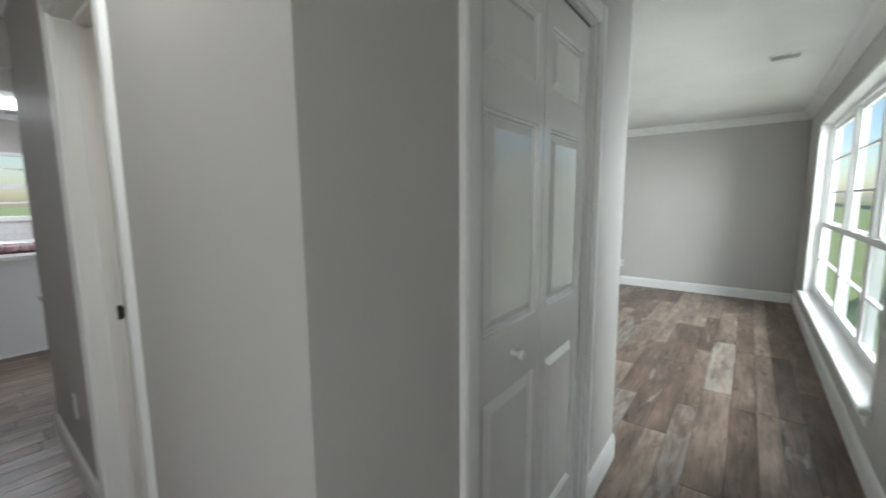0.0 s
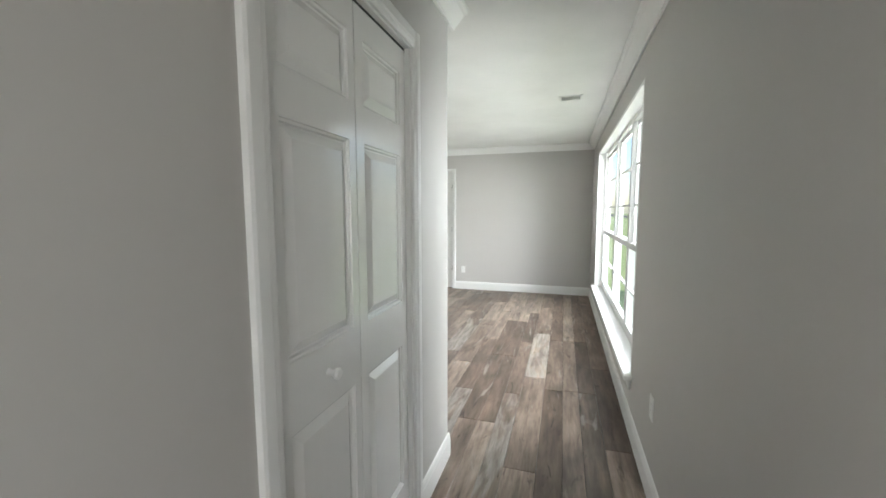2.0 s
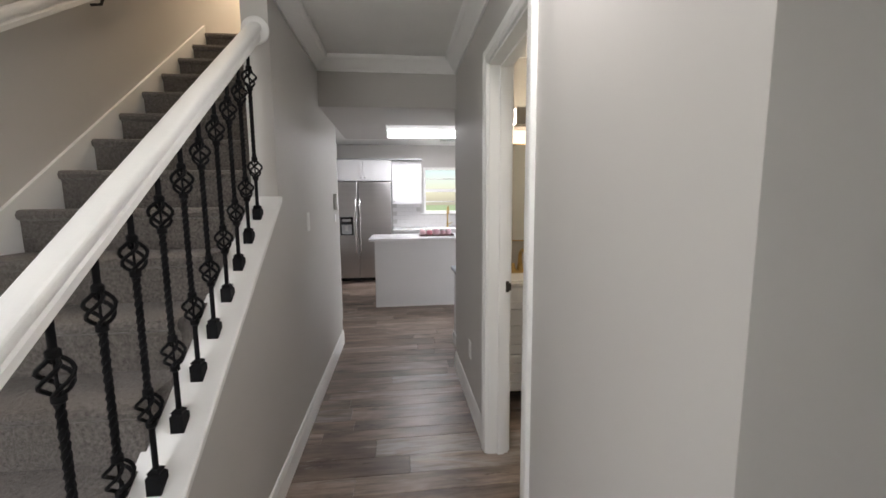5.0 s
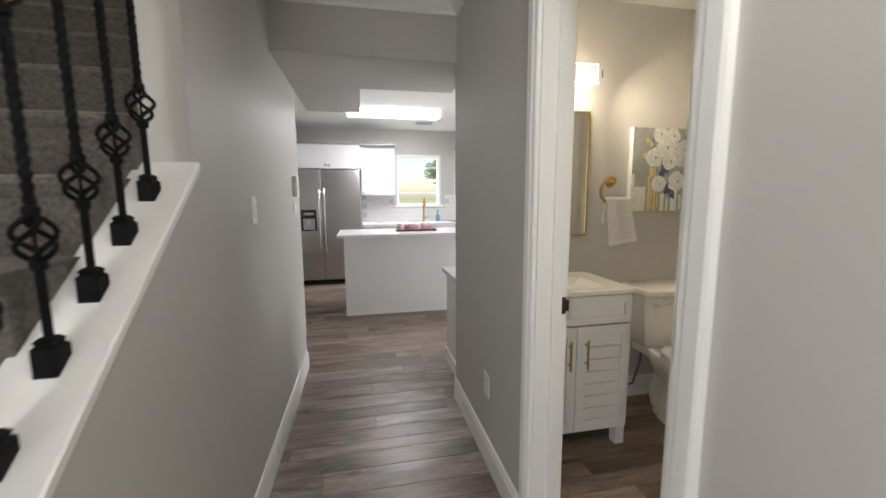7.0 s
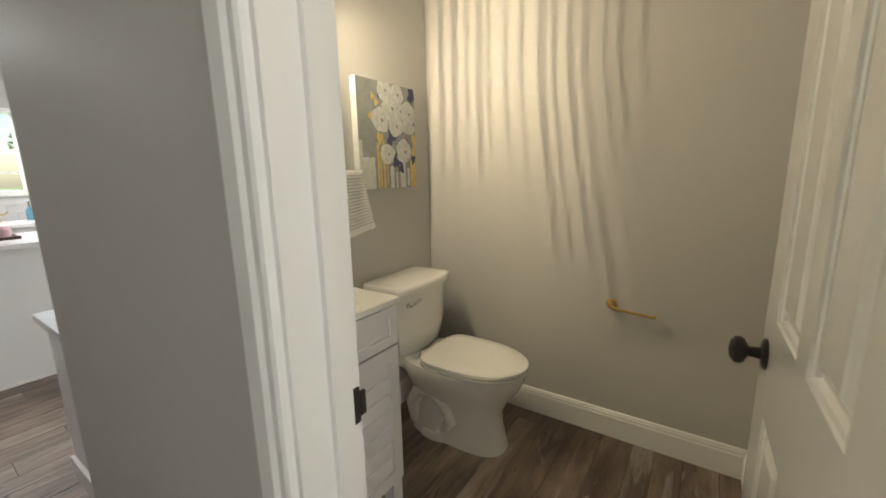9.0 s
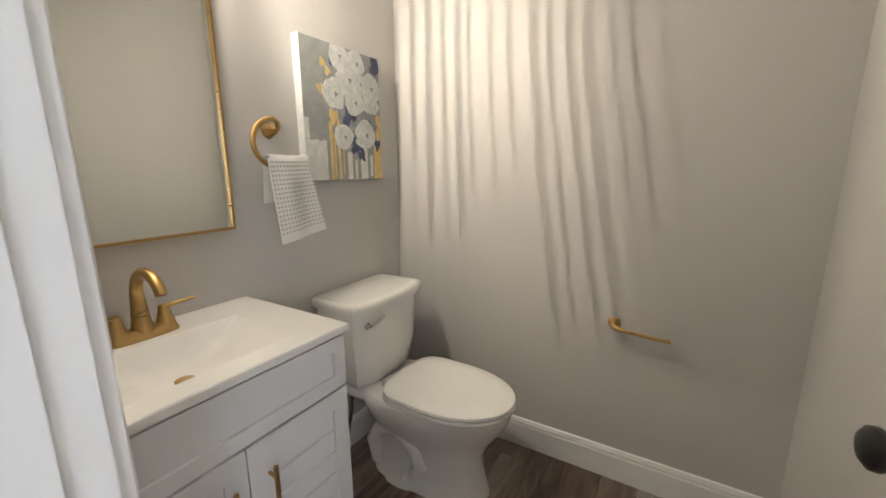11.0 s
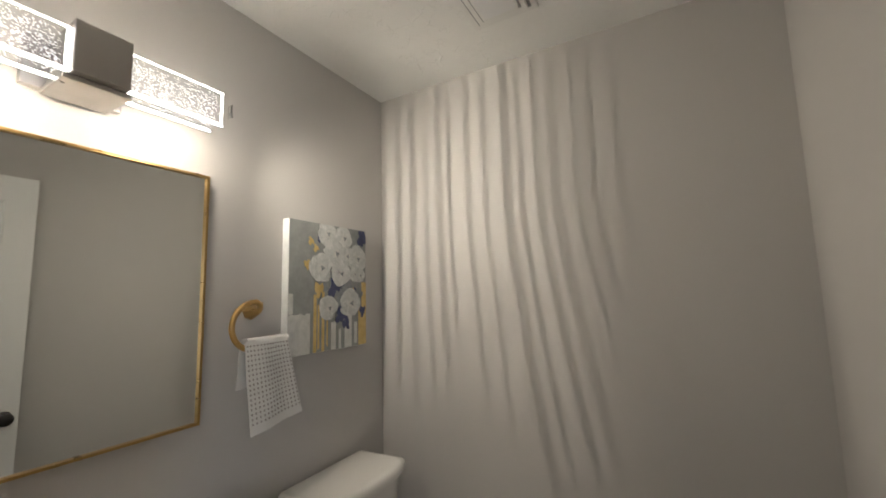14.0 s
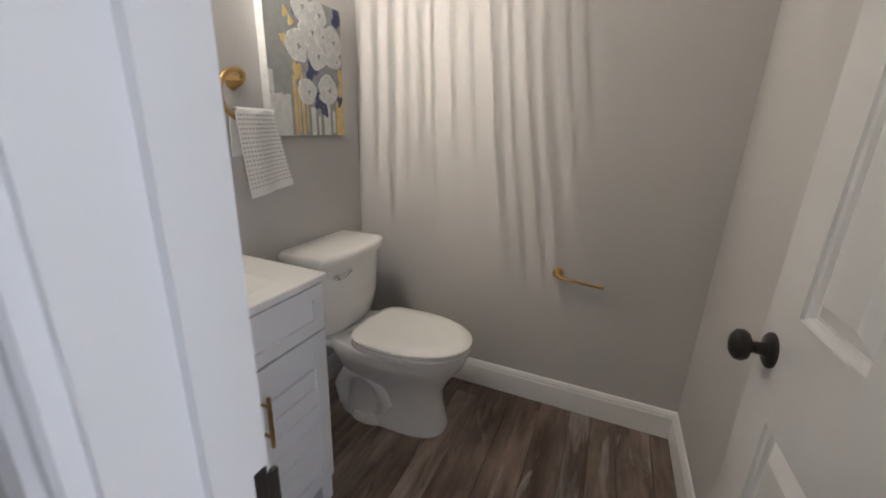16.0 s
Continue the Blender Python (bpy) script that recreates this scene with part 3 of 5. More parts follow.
for z0, z1 in ((KZ0 + .03, 1.38), (1.40, 1.572), (1.628, 1.81), (1.83, KZ1 - .04)):
    g = part("pane", boxes((KX - .078, KX - .074, KY0 + .04, KY1 - .04, z0, z1)), GLASS, kw)
    g.visible_shadow = False

# glazed door in the living room
gd = new("door_1")
ORIGIN[gd.name] = Vector((0, 0, 0))
tagged(gd, "white glazed door with dark hinges at the living room's end", "door", kind="structure")
gx0, gx1 = -2.915, -2.08
part("door_frame", boxes((gx0, gx0 + .12, YFAR + .03, YFAR + .07, .01, 2.045), (gx1 - .12, gx1, YFAR + .03, YFAR + .07, .01, 2.045), (gx0 + .12, gx1 - .12, YFAR + .03, YFAR + .07, 1.92, 2.045),
                         (gx0 + .12, gx1 - .12, YFAR + .03, YFAR + .07, .01, .26)), DOOR, gd)
part("muntin", boxes(*[(gx0 + .12, gx1 - .12, YFAR + .04, YFAR + .06, .26 + .332 * k - .01, .26 + .332 * k + .01) for k in range(1, 5)]), DOOR, gd)
for k in range(5):
    g = part("pane", boxes((gx0 + .12, gx1 - .12, YFAR + .048, YFAR + .052, .27 + .332 * k, .58 + .332 * k)), GLASS, gd)
    g.visible_shadow = False
for hz in (.35, 1.05, 1.80):
    part("hinge", rbox(gx1 - .008, gx1 + .010, YFAR + .012, YFAR + .032, hz - .045, hz + .045, .002), BRONZE, gd, "dark bronze hinge")
# front door added out of view, as an opening for the fill light
fd3 = new("added_front_door")
ORIGIN[fd3.name] = Vector((0, 0, 0))
tagged(fd3, "white glazed door added out of view at the foot of the stairs, for fill light", "door", kind="structure")
part("door_frame", boxes((XF + .05, XF + .09, -1.045, -.98, .01, 2.095), (XF + .05, XF + .09, -.42, -.355, .01, 2.095), (XF + .05, XF + .09, -.98, -.42, 2.03, 2.095), (XF + .05, XF + .09, -.98, -.42, .01, .22)), DOOR, fd3)
g = part("pane", boxes((XF + .068, XF + .072, -.98, -.42, .22, 2.03)), GLASS, fd3)
g.visible_shadow = False
# side door added behind the camera, to give the hall wall its fill light
fd = new("added_side_door")
ORIGIN[fd.name] = Vector((0, 0, 0))
tagged(fd, "white glazed side door added unseen in the entry, for fill light", "door", kind="structure")
part("door_frame", boxes((-.418, -.36, YS - .09, YS - .05, .01, 2.045), (.10, .158, YS - .09, YS - .05, .01, 2.045), (-.36, .10, YS - .09, YS - .05, 1.95, 2.045), (-.36, .10, YS - .09, YS - .05, .01, .22)), DOOR, fd)
g = part("pane", boxes((-.36, .10, YS - .072, YS - .068, .22, 1.95)), GLASS, fd)
g.visible_shadow = False

# glazed patio door added in the kitchen's unseen side wall, an opening for fill light
pd = new("added_patio_door")
ORIGIN[pd.name] = Vector((0, 0, 0))
tagged(pd, "white glazed patio door added in the unseen kitchen side wall, for fill light", "door", kind="structure")
part("door_frame", boxes((-5.555, -5.50, 3.215, 3.27, .005, 2.055), (-4.10, -4.045, 3.215, 3.27, .005, 2.055), (-4.83, -4.77, 3.215, 3.27, .10, 1.99), (-5.50, -4.10, 3.215, 3.27, 1.99, 2.055), (-5.50, -4.10, 3.215, 3.27, .005, .10)), DOOR, pd)
for a, b in ((-5.50, -4.83), (-4.77, -4.10)):
    g = part("pane", boxes((a, b, 3.24, 3.246, .10, 1.99)), GLASS, pd)
    g.visible_shadow = False

# outdoors
structure("ground", boxes((-220, 220, -220, 220, -.55, -.35)), GRASS, "green lawn round the house", "ground")
structure("road", boxes((13, 19, -220, 220, -.35, -.33)), ASPHALT, "grey asphalt street in front of the house", "road")

# ---- doors ----
def panel_leaf(name, w, h, t, cols, rows, stile, material, parent, both=False):
    """A moulded door leaf in its own axes: x along the width, y through it (front at -t/2), z up. rows: (z0, z1); cols: (x0, x1)."""
    bm = bmesh.new()
    xs = sorted({0, w, *[c for p in cols for c in p]})
    zs = sorted({0, h, *[c for p in rows for c in p]})
    for i in range(len(xs) - 1):
        for j in range(len(zs) - 1):
            cx, cz = (xs[i] + xs[i + 1]) / 2, (zs[j] + zs[j + 1]) / 2
            if any(a < cx < b for a, b in cols) and any(a < cz < b for a, b in rows):
                continue
            box(bm, xs[i], xs[i + 1], -t / 2, t / 2, zs[j], zs[j + 1])
    bmesh.ops.remove_doubles(bm, verts=bm.verts, dist=1e-5)
    inner = [f for f in bm.faces if sum(1 for g in bm.faces if g is not f and (g.calc_center_median() - f.calc_center_median()).length < 1e-5)]
    bmesh.ops.delete(bm, geom=inner, context="FACES")
    leaf = part(name, bm, material, parent)
    for a, b in cols:
        for c, d in rows:
            pb = bmesh.new()
            for sgn in (-1, 1):
                y = lambda dep: sgn * (t / 2 - dep)
                steps = [(0, 0.0), (.002, .0045), (.008, .0070), (.011, .0138), (.016, .0142), (.040, .0022), (.043, .0010)]
                loops = [[pb.verts.new((xx, y(dep), zz)) for xx, zz in ((a + o, c + o), (b - o, c + o), (b - o, d - o), (a + o, d - o))] for o, dep in steps]
                for l0, l1 in zip(loops, loops[1:]):
                    for k in range(4):
                        pb.faces.new([l0[k], l0[(k + 1) % 4], l1[(k + 1) % 4], l1[k]])
                pb.faces.new(loops[-1])
            bmesh.ops.recalc_face_normals(pb, faces=pb.faces)
            part("panel", pb, material, leaf)
    return leaf


ROWS3 = [(.225, .832), (1.013, 1.592), (1.705, 1.908)]
bif = thing("bifold_door", (0, 0, 0), "white moulded bifold closet door, closed, with a round knob", "closet door",
            m=Matrix.Translation((XC - .035, CY0 + .014, .012)) @ pose(0, 0, 0, 0, 0, 90))
lw = (CY1 - CY0 - .028 - .004) / 2
l1 = panel_leaf("door_leaf", lw, 2.0, .03, [(.052, lw - .036)], ROWS3, .05, DOOR, bif)
l2 = panel_leaf("door_leaf", lw, 2.0, .03, [(.052, lw - .052)], ROWS3, .05, DOOR, bif)
l2.location = (lw + .004, 0, 0)
kb = lathe(bmesh.new(), [(.011, 0), (.009, .006), (.007, .012), (.009, .019), (.015, .025), (.0165, .031), (.013, .037), (.004, .039)], (.212, -.015, .930), "y", 20)
for v in kb.verts:
    v.co.y = -.015 - (v.co.y + .015)
bmesh.ops.recalc_face_normals(kb, faces=kb.faces)
part("knob", kb, TRIM, l1, "round white knob", smooth=True)

DANG = math.degrees(math.atan2(.61, -.014))
bdoor = thing("bathroom_door", (0, 0, 0), "white six-panel bathroom door standing open, with a dark knob", "door",
              m=Matrix.Translation((DX1 - .002, BY0 + .010, .012)) @ pose(0, 0, 0, 0, 0, DANG))
bw = .61
leaf = panel_leaf("door_leaf", bw, 2.015, .035, [(.105, .275), (.335, .505)], [(.235, .80), (.99, 1.58), (1.70, 1.90)], .1, DOOR, bdoor)
leaf.location = (0, .0175, 0)
for sgn in (1, -1):
    prof = [(.031, 0), (.031, .004), (.027, .008), (.012, .010), (.010, .030), (.013, .034), (.024, .040), (.028, .048), (.027, .058), (.018, .066), (.004, .069)]
    k = lathe(bmesh.new(), [(r, sgn * (hh * .88 + .0175)) for r, hh in prof], (bw - .050, 0, .906), "y", 28)
    part("door_knob", k, BRONZE, leaf, "dark oil-rubbed bronze knob", smooth=True)
part("latch", rbox(bw - .001, bw + .0015, -.012, .012, .876, .936, .0005), BRONZE, leaf)
for hz in (.21, 1.078, 1.81):
    arcs = [(cy_ + .009 * math.cos(t0 + q * math.pi / 8), hz + cz_ + .009 * math.sin(t0 + q * math.pi / 8)) for cy_, cz_, t0 in ((.0085, .040, 0), (-.0055, .040, math.pi / 2), (-.0055, -.040, math.pi), (.0085, -.040, 1.5 * math.pi)) for q in range(5)]
    part("hinge", loft(bmesh.new(), [[(xx, p, q) for p, q in arcs] for xx in (-.0025, .001)]), BRONZE, leaf, "dark bronze hinge leaf")
    part("hinge_knuckle", lathe(bmesh.new(), [(.006, hz - .047), (.006, hz + .047)], (-.005, -.0205, 0), "z", 10), BRONZE, leaf, "dark bronze hinge barrel", smooth=True)

# ---- stairs ----
RISE, RUN, NX0 = .1705, .217, -.542
stairs = thing("staircase", (0, 0, 0), "straight staircase covered in grey-brown cut-pile carpet", "stairs")
for k in range(1, 17):
    x = NX0 - RUN * (k - 1)
    back = x - RUN if k < 16 else -4.88
    z = RISE * k
    bm = bmesh.new()
    pts = [(back - .02, z - RISE), (back - .02, z), (x - .004, z), (x + .012, z - .006), (x + .020, z - .020), (x + .016, z - .036), (x + .002, z - .046), (x, z - RISE)]
    pts = [(px, max(pz, 0)) for px, pz in pts]
    loft(bm, [[(px, y, pz) for px, pz in pts] for y in (YS + .018, YL - .122)])
    part("step", bm, CARPET, stairs, smooth=True)
sk = bmesh.new()
for ya, yb in ((YS + .001, YS + .017),):
    x0, x1 = -.45, -3.80
    zt = lambda x: RISE * (1 + (NX0 - x) / RUN) + .05
    loft(sk, [[(x0, y, 0), (x0, y, max(.1, zt(x0))), (x1, y, zt(x1)), (x1, y, zt(x1) - .42)] for y in (ya, yb)])
structure("stair_skirt", sk, TRIM, "white sloping skirt board along the stair wall", "trim")
structure("landing_trim", boxes((-4.88, -4.865, YS + .30, YS + .365, 2.73, 4.75), (-4.88, -4.865, YL - .22, YL - .155, 2.73, 4.75)), TRIM, "white casing on the upper landing", "trim")
# dark sheet on the solid wall; its colour stands for the opening's shade
structure("landing_dark_panel", boxes((-4.879, -4.872, YS + .365, YL - .22, 2.73, 4.7)), WALNUT, "flat dark panel in place of the shaded opening at the top of the stairs", "doorway")

cap = bmesh.new()
prof = [(-.134, -.030), (.014, -.030), (.018, -.024), (.018, -.004), (.014, 0), (-.134, 0), (-.138, -.004), (-.138, -.024)]
loft(cap, [[(x, YL + o, cap_z(x) + u) for o, u in prof] for x in (-.93, -2.309)])
structure("stair_cap", cap, TRIM, "white painted sloping cap on the knee wall", "trim")

rail = thing("stair_railing", (-1.6, YL - .06, 1.0), "white handrail with twisted black iron basket balusters", "railing")
YB = YL - .058
rz = lambda x: 1.436 + .77 * (-1.355 - x)
half = [(.026, -.040), (.026, -.020), (.020, -.014), (.020, -.007), (.029, -.001), (.032, .006), (.0325, .014), (.0315, .021), (.029, .027), (.025, .0315), (.020, .0345), (.013, .0365), (.005, .0375)]
rp = half + [(-o, u) for o, u in half[::-1]]
bm = loft(bmesh.new(), [[(x, YB + o, rz(x) + u) for o, u in rp] for x in (-.90, -2.292)])
part("handrail", bm, TRIM, rail, "white painted moulded handrail")
part("rosette", lathe(bmesh.new(), [(.062, 0), (.062, .010), (.052, .018), (.02, .020)], (-2.311, YB, rz(-2.30)), "x", 24), TRIM, rail, smooth=True)


def baluster(x):
    z0 = cap_z(x)
    top = rz(x) - .03
    b1, b2 = z0 + .215, z0 + .60
    prof = [(.0072, z0 + .02)]
    for zc in (b1, b2):
        for e in (-.043, .043):
            prof += [(.0072, zc + e - .011), (.0125, zc + e - .006), (.0125, zc + e + .006), (.0072, zc + e + .011)]
            if e < 0:
                prof += [(.0030, zc - .026), (.0030, zc + .026)]
    prof += [(.0072, top)]
    ob = part("baluster", lathe(bmesh.new(), prof, (x, YB, 0), "z", 10), IRON, rail, "black twisted iron baluster with two baskets", smooth=True)
    bm = bmesh.new()
    a, b = b1 + .052, b2 - .052
    rings = []
    for i in range(31):
        z, ang = a + (b - a) * i / 30, 3.4 * 2 * math.pi * i / 30
        rings.append([(x + .0092 * math.cos(ang + k * math.pi / 2), YB + .0092 * math.sin(ang + k * math.pi / 2), z) for k in range(4)])
    loft(bm, rings)
    part("twist", bm, IRON, ob)
    for zc in (b1, b2):
        bk = bmesh.new()
        for q in range(4):
            tube(bk, [(x + r * math.cos(q * math.pi / 2 + tw), YB + r * math.sin(q * math.pi / 2 + tw), zc + dz) for r, tw, dz in
                      [((.006 + .023 * math.cos(math.pi * s / 2) ** .8 if abs(s) < 1 else .006), 1.5 * s, .037 * s) for s in (-1, -.75, -.5, -.25, 0, .25, .5, .75, 1)]], .0044, 6)
        part("basket", bk, IRON, ob, "open twisted iron basket", smooth=True)
    sh = bmesh.new()
    zz = lambda xx, u: cap_z(xx) + u
    loft(sh, [[(x + s * a1, YB + t * a1, (cap_z(x + s * a1) if u == 0 else z0 + u)) for s, t in ((-1, -1), (1, -1), (1, 1), (-1, 1))] for a1, u in ((.018, 0), (.018, .034), (.013, .040), (.015, .046), (.009, .052))])
    part("shoe", sh, IRON, ob, "black iron shoe")


for i in range(10):
    baluster(-2.190 + .1215 * i)
newel = thing("newel_post", (-.88, YB, 0), "white turned newel post at the foot of the railing", "newel post")
part("post", rbox(-.925, -.835, YB - .045, YB + .045, 0, .58, .004), TRIM, newel)
part("turning", lathe(bmesh.new(), [(.044, .58), (.030, .60), (.038, .62), (.032, .68), (.026, .78), (.034, .86), (.042, .88), (.044, .90)], (-.88, YB, 0), "z", 24), TRIM, newel, smooth=True)
part("block", rbox(-.925, -.835, YB - .045, YB + .045, .90, 1.10, .004), TRIM, newel)
part("finial", lathe(bmesh.new(), [(.048, 1.10), (.050, 1.112), (.03, 1.122), (.04, 1.14), (.044, 1.155), (.034, 1.175), (.006, 1.185)], (-.88, YB, 0), "z", 24), TRIM, newel, smooth=True)

wr = thing("wall_handrail", (-2.4, YS + .06, 2.2), "white wooden handrail on the stair wall", "handrail")
wz = lambda x: 2.06 + .70 * (-2.027 - x)
part("rail", loft(bmesh.new(), [[(x, YS + .07 + o * .7, wz(x) + u) for o, u in rp] for x in (-1.0, -4.2)]), TRIM, wr, smooth=True)
for x in (-1.5, -2.6, -3.6):
    part("bracket", tube(bmesh.new(), [(x, YS + .002, wz(x) - .09), (x, YS + .05, wz(x) - .085), (x, YS + .07, wz(x) - .03)], .007, 8), BRONZE, wr, "dark metal bracket", smooth=True)


# ---- small wall fittings ----
def outlet(at, axis, out, kind="outlet"):
    """A wall plate: axis is the wall's direction, out its outward sign."""
    x, y, z = at
    lab = "white rocker light switch on the hall wall" if kind == "switch" else "white duplex outlet on the wall"
    ob = thing("light_switch" if kind == "switch" else "wall_outlet", at, lab, "switch" if kind == "switch" else "outlet")

    def bx(u0, u1, d0, d1, z0, z1, r=.002):
        d0, d1 = sorted((out * d0, out * d1))
        return rbox(x + u0, x + u1, y + d0, y + d1, z + z0, z + z1, r) if axis == "x" else rbox(x + d0, x + d1, y + u0, y + u1, z + z0, z + z1, r)
    part("plate", bx(-.036, .036, 0, .006, -.058, .058, .0025), PLASTIC, ob)
    if kind == "switch":
        part("rocker", bx(-.016, .016, .005, .009, -.032, .032), PLASTIC, ob)
    else:
        for s in (-.020, .020):
            r = part("socket", bx(-.016, .016, .005, .0075, s - .014, s + .014), PLASTIC, ob)
            part("slot", bx(-.007, -.005, .0073, .0079, s - .002, s + .007, .0003), RUBBER, r)
            part("slot", bx(.005, .007, .0073, .0079, s - .002, s + .007, .0003), RUBBER, r)
    return ob


outlet((-2.895, YL, 1.262), "x", 1, "switch")
outlet((-2.815, YR, .40), "x", -1)
outlet((-1.872, YFAR, .35), "x", -1)
outlet((KX, .56, 1.12), "y", 1)
outlet((KX, 1.88, 1.15), "y", 1)
th = thing("thermostat", (-3.95, YL, 1.39), "white wall thermostat box near the hall's end", "thermostat")
part("body", rbox(-3.99, -3.91, YL, YL + .032, 1.32, 1.46, .005), PLASTIC, th)
part("lower_strip", rbox(-3.985, -3.915, YL, YL + .006, 1.21, 1.28, .002), PLASTIC, th)
outlet((XF, 2.58, .44), "y", -1)


def grille(name, x0, x1, y0, y1, z, label, slats, face, category="vent"):
    ob = thing(name, ((x0 + x1) / 2, (y0 + y1) / 2, z), label, category)
    b = .022
    part("frame", boxes((x0, x1, y0, y0 + b, z - .008, z), (x0, x1, y1 - b, y1, z - .008, z), (x0, x0 + b, y0 + b, y1 - b, z - .008, z), (x1 - b, x1, y0 + b, y1 - b, z - .008, z)), face, ob)
    part("backing", boxes((x0 + b, x1 - b, y0 + b, y1 - b, z - .002, z)), GREYPLASTIC, ob)
    n = slats
    for i in range(n):
        y = y0 + b + (y1 - y0 - 2 * b) * (i + .5) / n
        bm = boxes((x0 + b, x1 - b, y - .0045, y + .0045, z - .0012, z + .0))
        bmesh.ops.rotate(bm, verts=bm.verts, cent=(0, y, z - .003), matrix=Matrix.Rotation(radians(38), 3, "X"))
        bmesh.ops.translate(bm, verts=bm.verts, vec=(0, 0, -.004))
        part("slat", bm, face, ob)
    return ob


grille("ceiling_vent", -.26, -.05, 4.44, 4.60, H, "small white metal register in the living room ceiling", 9, PLASTIC)
grille("kitchen_vent", -7.35, -7.05, 1.05, 1.35, H, "white metal register in the kitchen ceiling", 9, PLASTIC)

fan = thing("exhaust_fan", (-2.452, 2.006, BH), "white square bathroom exhaust fan grille on the ceiling", "exhaust fan")
FX, FY = -2.452, 2.006
sq = lambda r, ry, z0, z1, e: rbox(FX - r, FX + r, FY - ry, FY + ry, BH - z1, BH - z0, e, 3)
part("housing", sq(.118, .136, 0, .014, .006), PLASTIC, fan)
# solid grey plates between the rings, coloured as the shade of air slots
part("slot_shade", sq(.098, .112, .0135, .0150, .0005), GREYPLASTIC, fan, "grey plate with the shade of an air slot in its colour")
part("ring", sq(.090, .104, .0145, .026, .006), PLASTIC, fan)
part("inner_slot_shade", sq(.072, .084, .0255, .0268, .0005), GREYPLASTIC, fan, "grey plate with the shade of an air slot in its colour")
part("cover", sq(.066, .078, .0262, .034, .005), PLASTIC, fan)
part("lens", sq(.058, .068, .0338, .0350, .0005), CABINET, fan, "grey-white lens")

# ---- bathroom ----
# vanity
VX, VY0, VY1, VT = -2.790, .935, 1.564, .850
van = thing("bathroom_vanity", (-2.99, 1.26, 0), "white shaker vanity cabinet with brass bar pulls", "vanity")
part("body", boxes((BX0, VX - .02, VY0, VY0 + .018, .10, VT - .022), (BX0, VX - .02, VY1 - .024, VY1 - .006, .10, VT - .022), (BX0, VX - .02, VY0 + .018, VY1 - .024, .10, .118), (BX0, BX0 + .012, VY0 + .018, VY1 - .024, .118, VT - .022)), CABINET, van)
for yy in (VY0, VY1 - .056):
    foot = bmesh.new()
    loft(foot, [[(VX - .06, y, .10), (VX - .002, y, .10), (VX - .002, y, 0), (VX - .05, y, 0)] for y in (yy, yy + .05)])
    part("foot", foot, CABINET, van)
    part("foot", boxes((BX0 + .02, BX0 + .07, yy, yy + .05, 0, .10)), CABINET, van)
part("face_frame", boxes((VX - .02, VX - .004, VY0, VY1 - .006, .095, .118), (VX - .02, VX - .004, VY0, VY0 + .02, .118, VT - .022), (VX - .02, VX - .004, VY1 - .026, VY1 - .006, .118, VT - .022), (VX - .02, VX - .004, VY0 + .02, VY1 - .026, VT - .05, VT - .022)), CABINET, van)


def shaker(name, y0, y1, z0, z1, parent, frame_w=.045, grooves=0):
    """A framed front facing +x; grooves: sunken lines across the panel."""
    bm = bmesh.new()
    for b in ((y0, y0 + frame_w, z0, z1), (y1 - frame_w, y1, z0, z1), (y0 + frame_w, y1 - frame_w, z1 - frame_w, z1), (y0 + frame_w, y1 - frame_w, z0, z0 + frame_w)):
        box(bm, VX - .004, VX + .012, *b)
    d = part(name, bm, CABINET, parent)
    if grooves:
        hgt = (z1 - z0 - 2 * frame_w) / grooves
        for i in range(grooves):
            za = z0 + frame_w + hgt * i
            sl = bmesh.new()
            loft(sl, [[(VX - .003, y, za), (VX + .001, y, za + .002), (VX + .005, y, za + .006), (VX + .005, y, za + hgt - .002), (VX + .001, y, za + hgt), (VX - .003, y, za + hgt)] for y in (y0 + frame_w, y1 - frame_w)])
            part("slat", sl, CABINET, d)
    else:
        part("panel", boxes((VX - .004, VX + .004, y0 + frame_w, y1 - frame_w, z0 + frame_w, z1 - frame_w)), CABINET, d)
    return d


ym = (VY0 + VY1) / 2 + .004
shaker("drawer_front", VY0 + .004, VY1 - .010, .676, VT - .030, van, .038)
dl = shaker("door", VY0 + .004, ym - .002, .112, .669, van, .050, 7)
dr = shaker("door", ym + .002, VY1 - .010, .112, .669, van, .050, 7)
for yy, dd in ((ym - .045, dl), (ym + .048, dr)):
    hb = bmesh.new()
    tube(hb, [(VX + .040, yy, .455 + .150 * i / 4) for i in range(5)], .0055, 12)
    for zz in (.483, .577):
        tube(hb, [(VX + .010, yy, zz), (VX + .040, yy, zz)], .0042, 10)
    part("handle", hb, GOLD, dd, "brushed brass bar pull", smooth=True)

# top with an integral basin
top = thing("basin_countertop", (-2.99, 1.26, VT), "white vanity top with a sunken rectangular basin", "countertop")
X0, X1, Y0, Y1 = BX0, VX + .018, VY0 - .006, VY1 + .004
bx0, bx1, by0, by1 = -3.095, -2.836, 1.055, 1.448
bm = bmesh.new()
ro = lambda i, z: [(X0 + i, Y0 + i, z), (X1 - i, Y0 + i, z), (X1 - i, Y1 - i, z), (X0 + i, Y1 - i, z)]
rb = lambda z: [(bx0, by0, z), (bx1, by0, z), (bx1, by1, z), (bx0, by1, z)]
loops = [[bm.verts.new(p) for p in q] for q in (rb(VT - .022), ro(0, VT - .022), ro(0, VT - .003), ro(.003, VT), rb(VT))]
for l0, l1 in zip(loops, loops[1:] + loops[:1]):
    for k in range(4):
        bm.faces.new([l0[k], l0[(k + 1) % 4], l1[(k + 1) % 4], l1[k]])
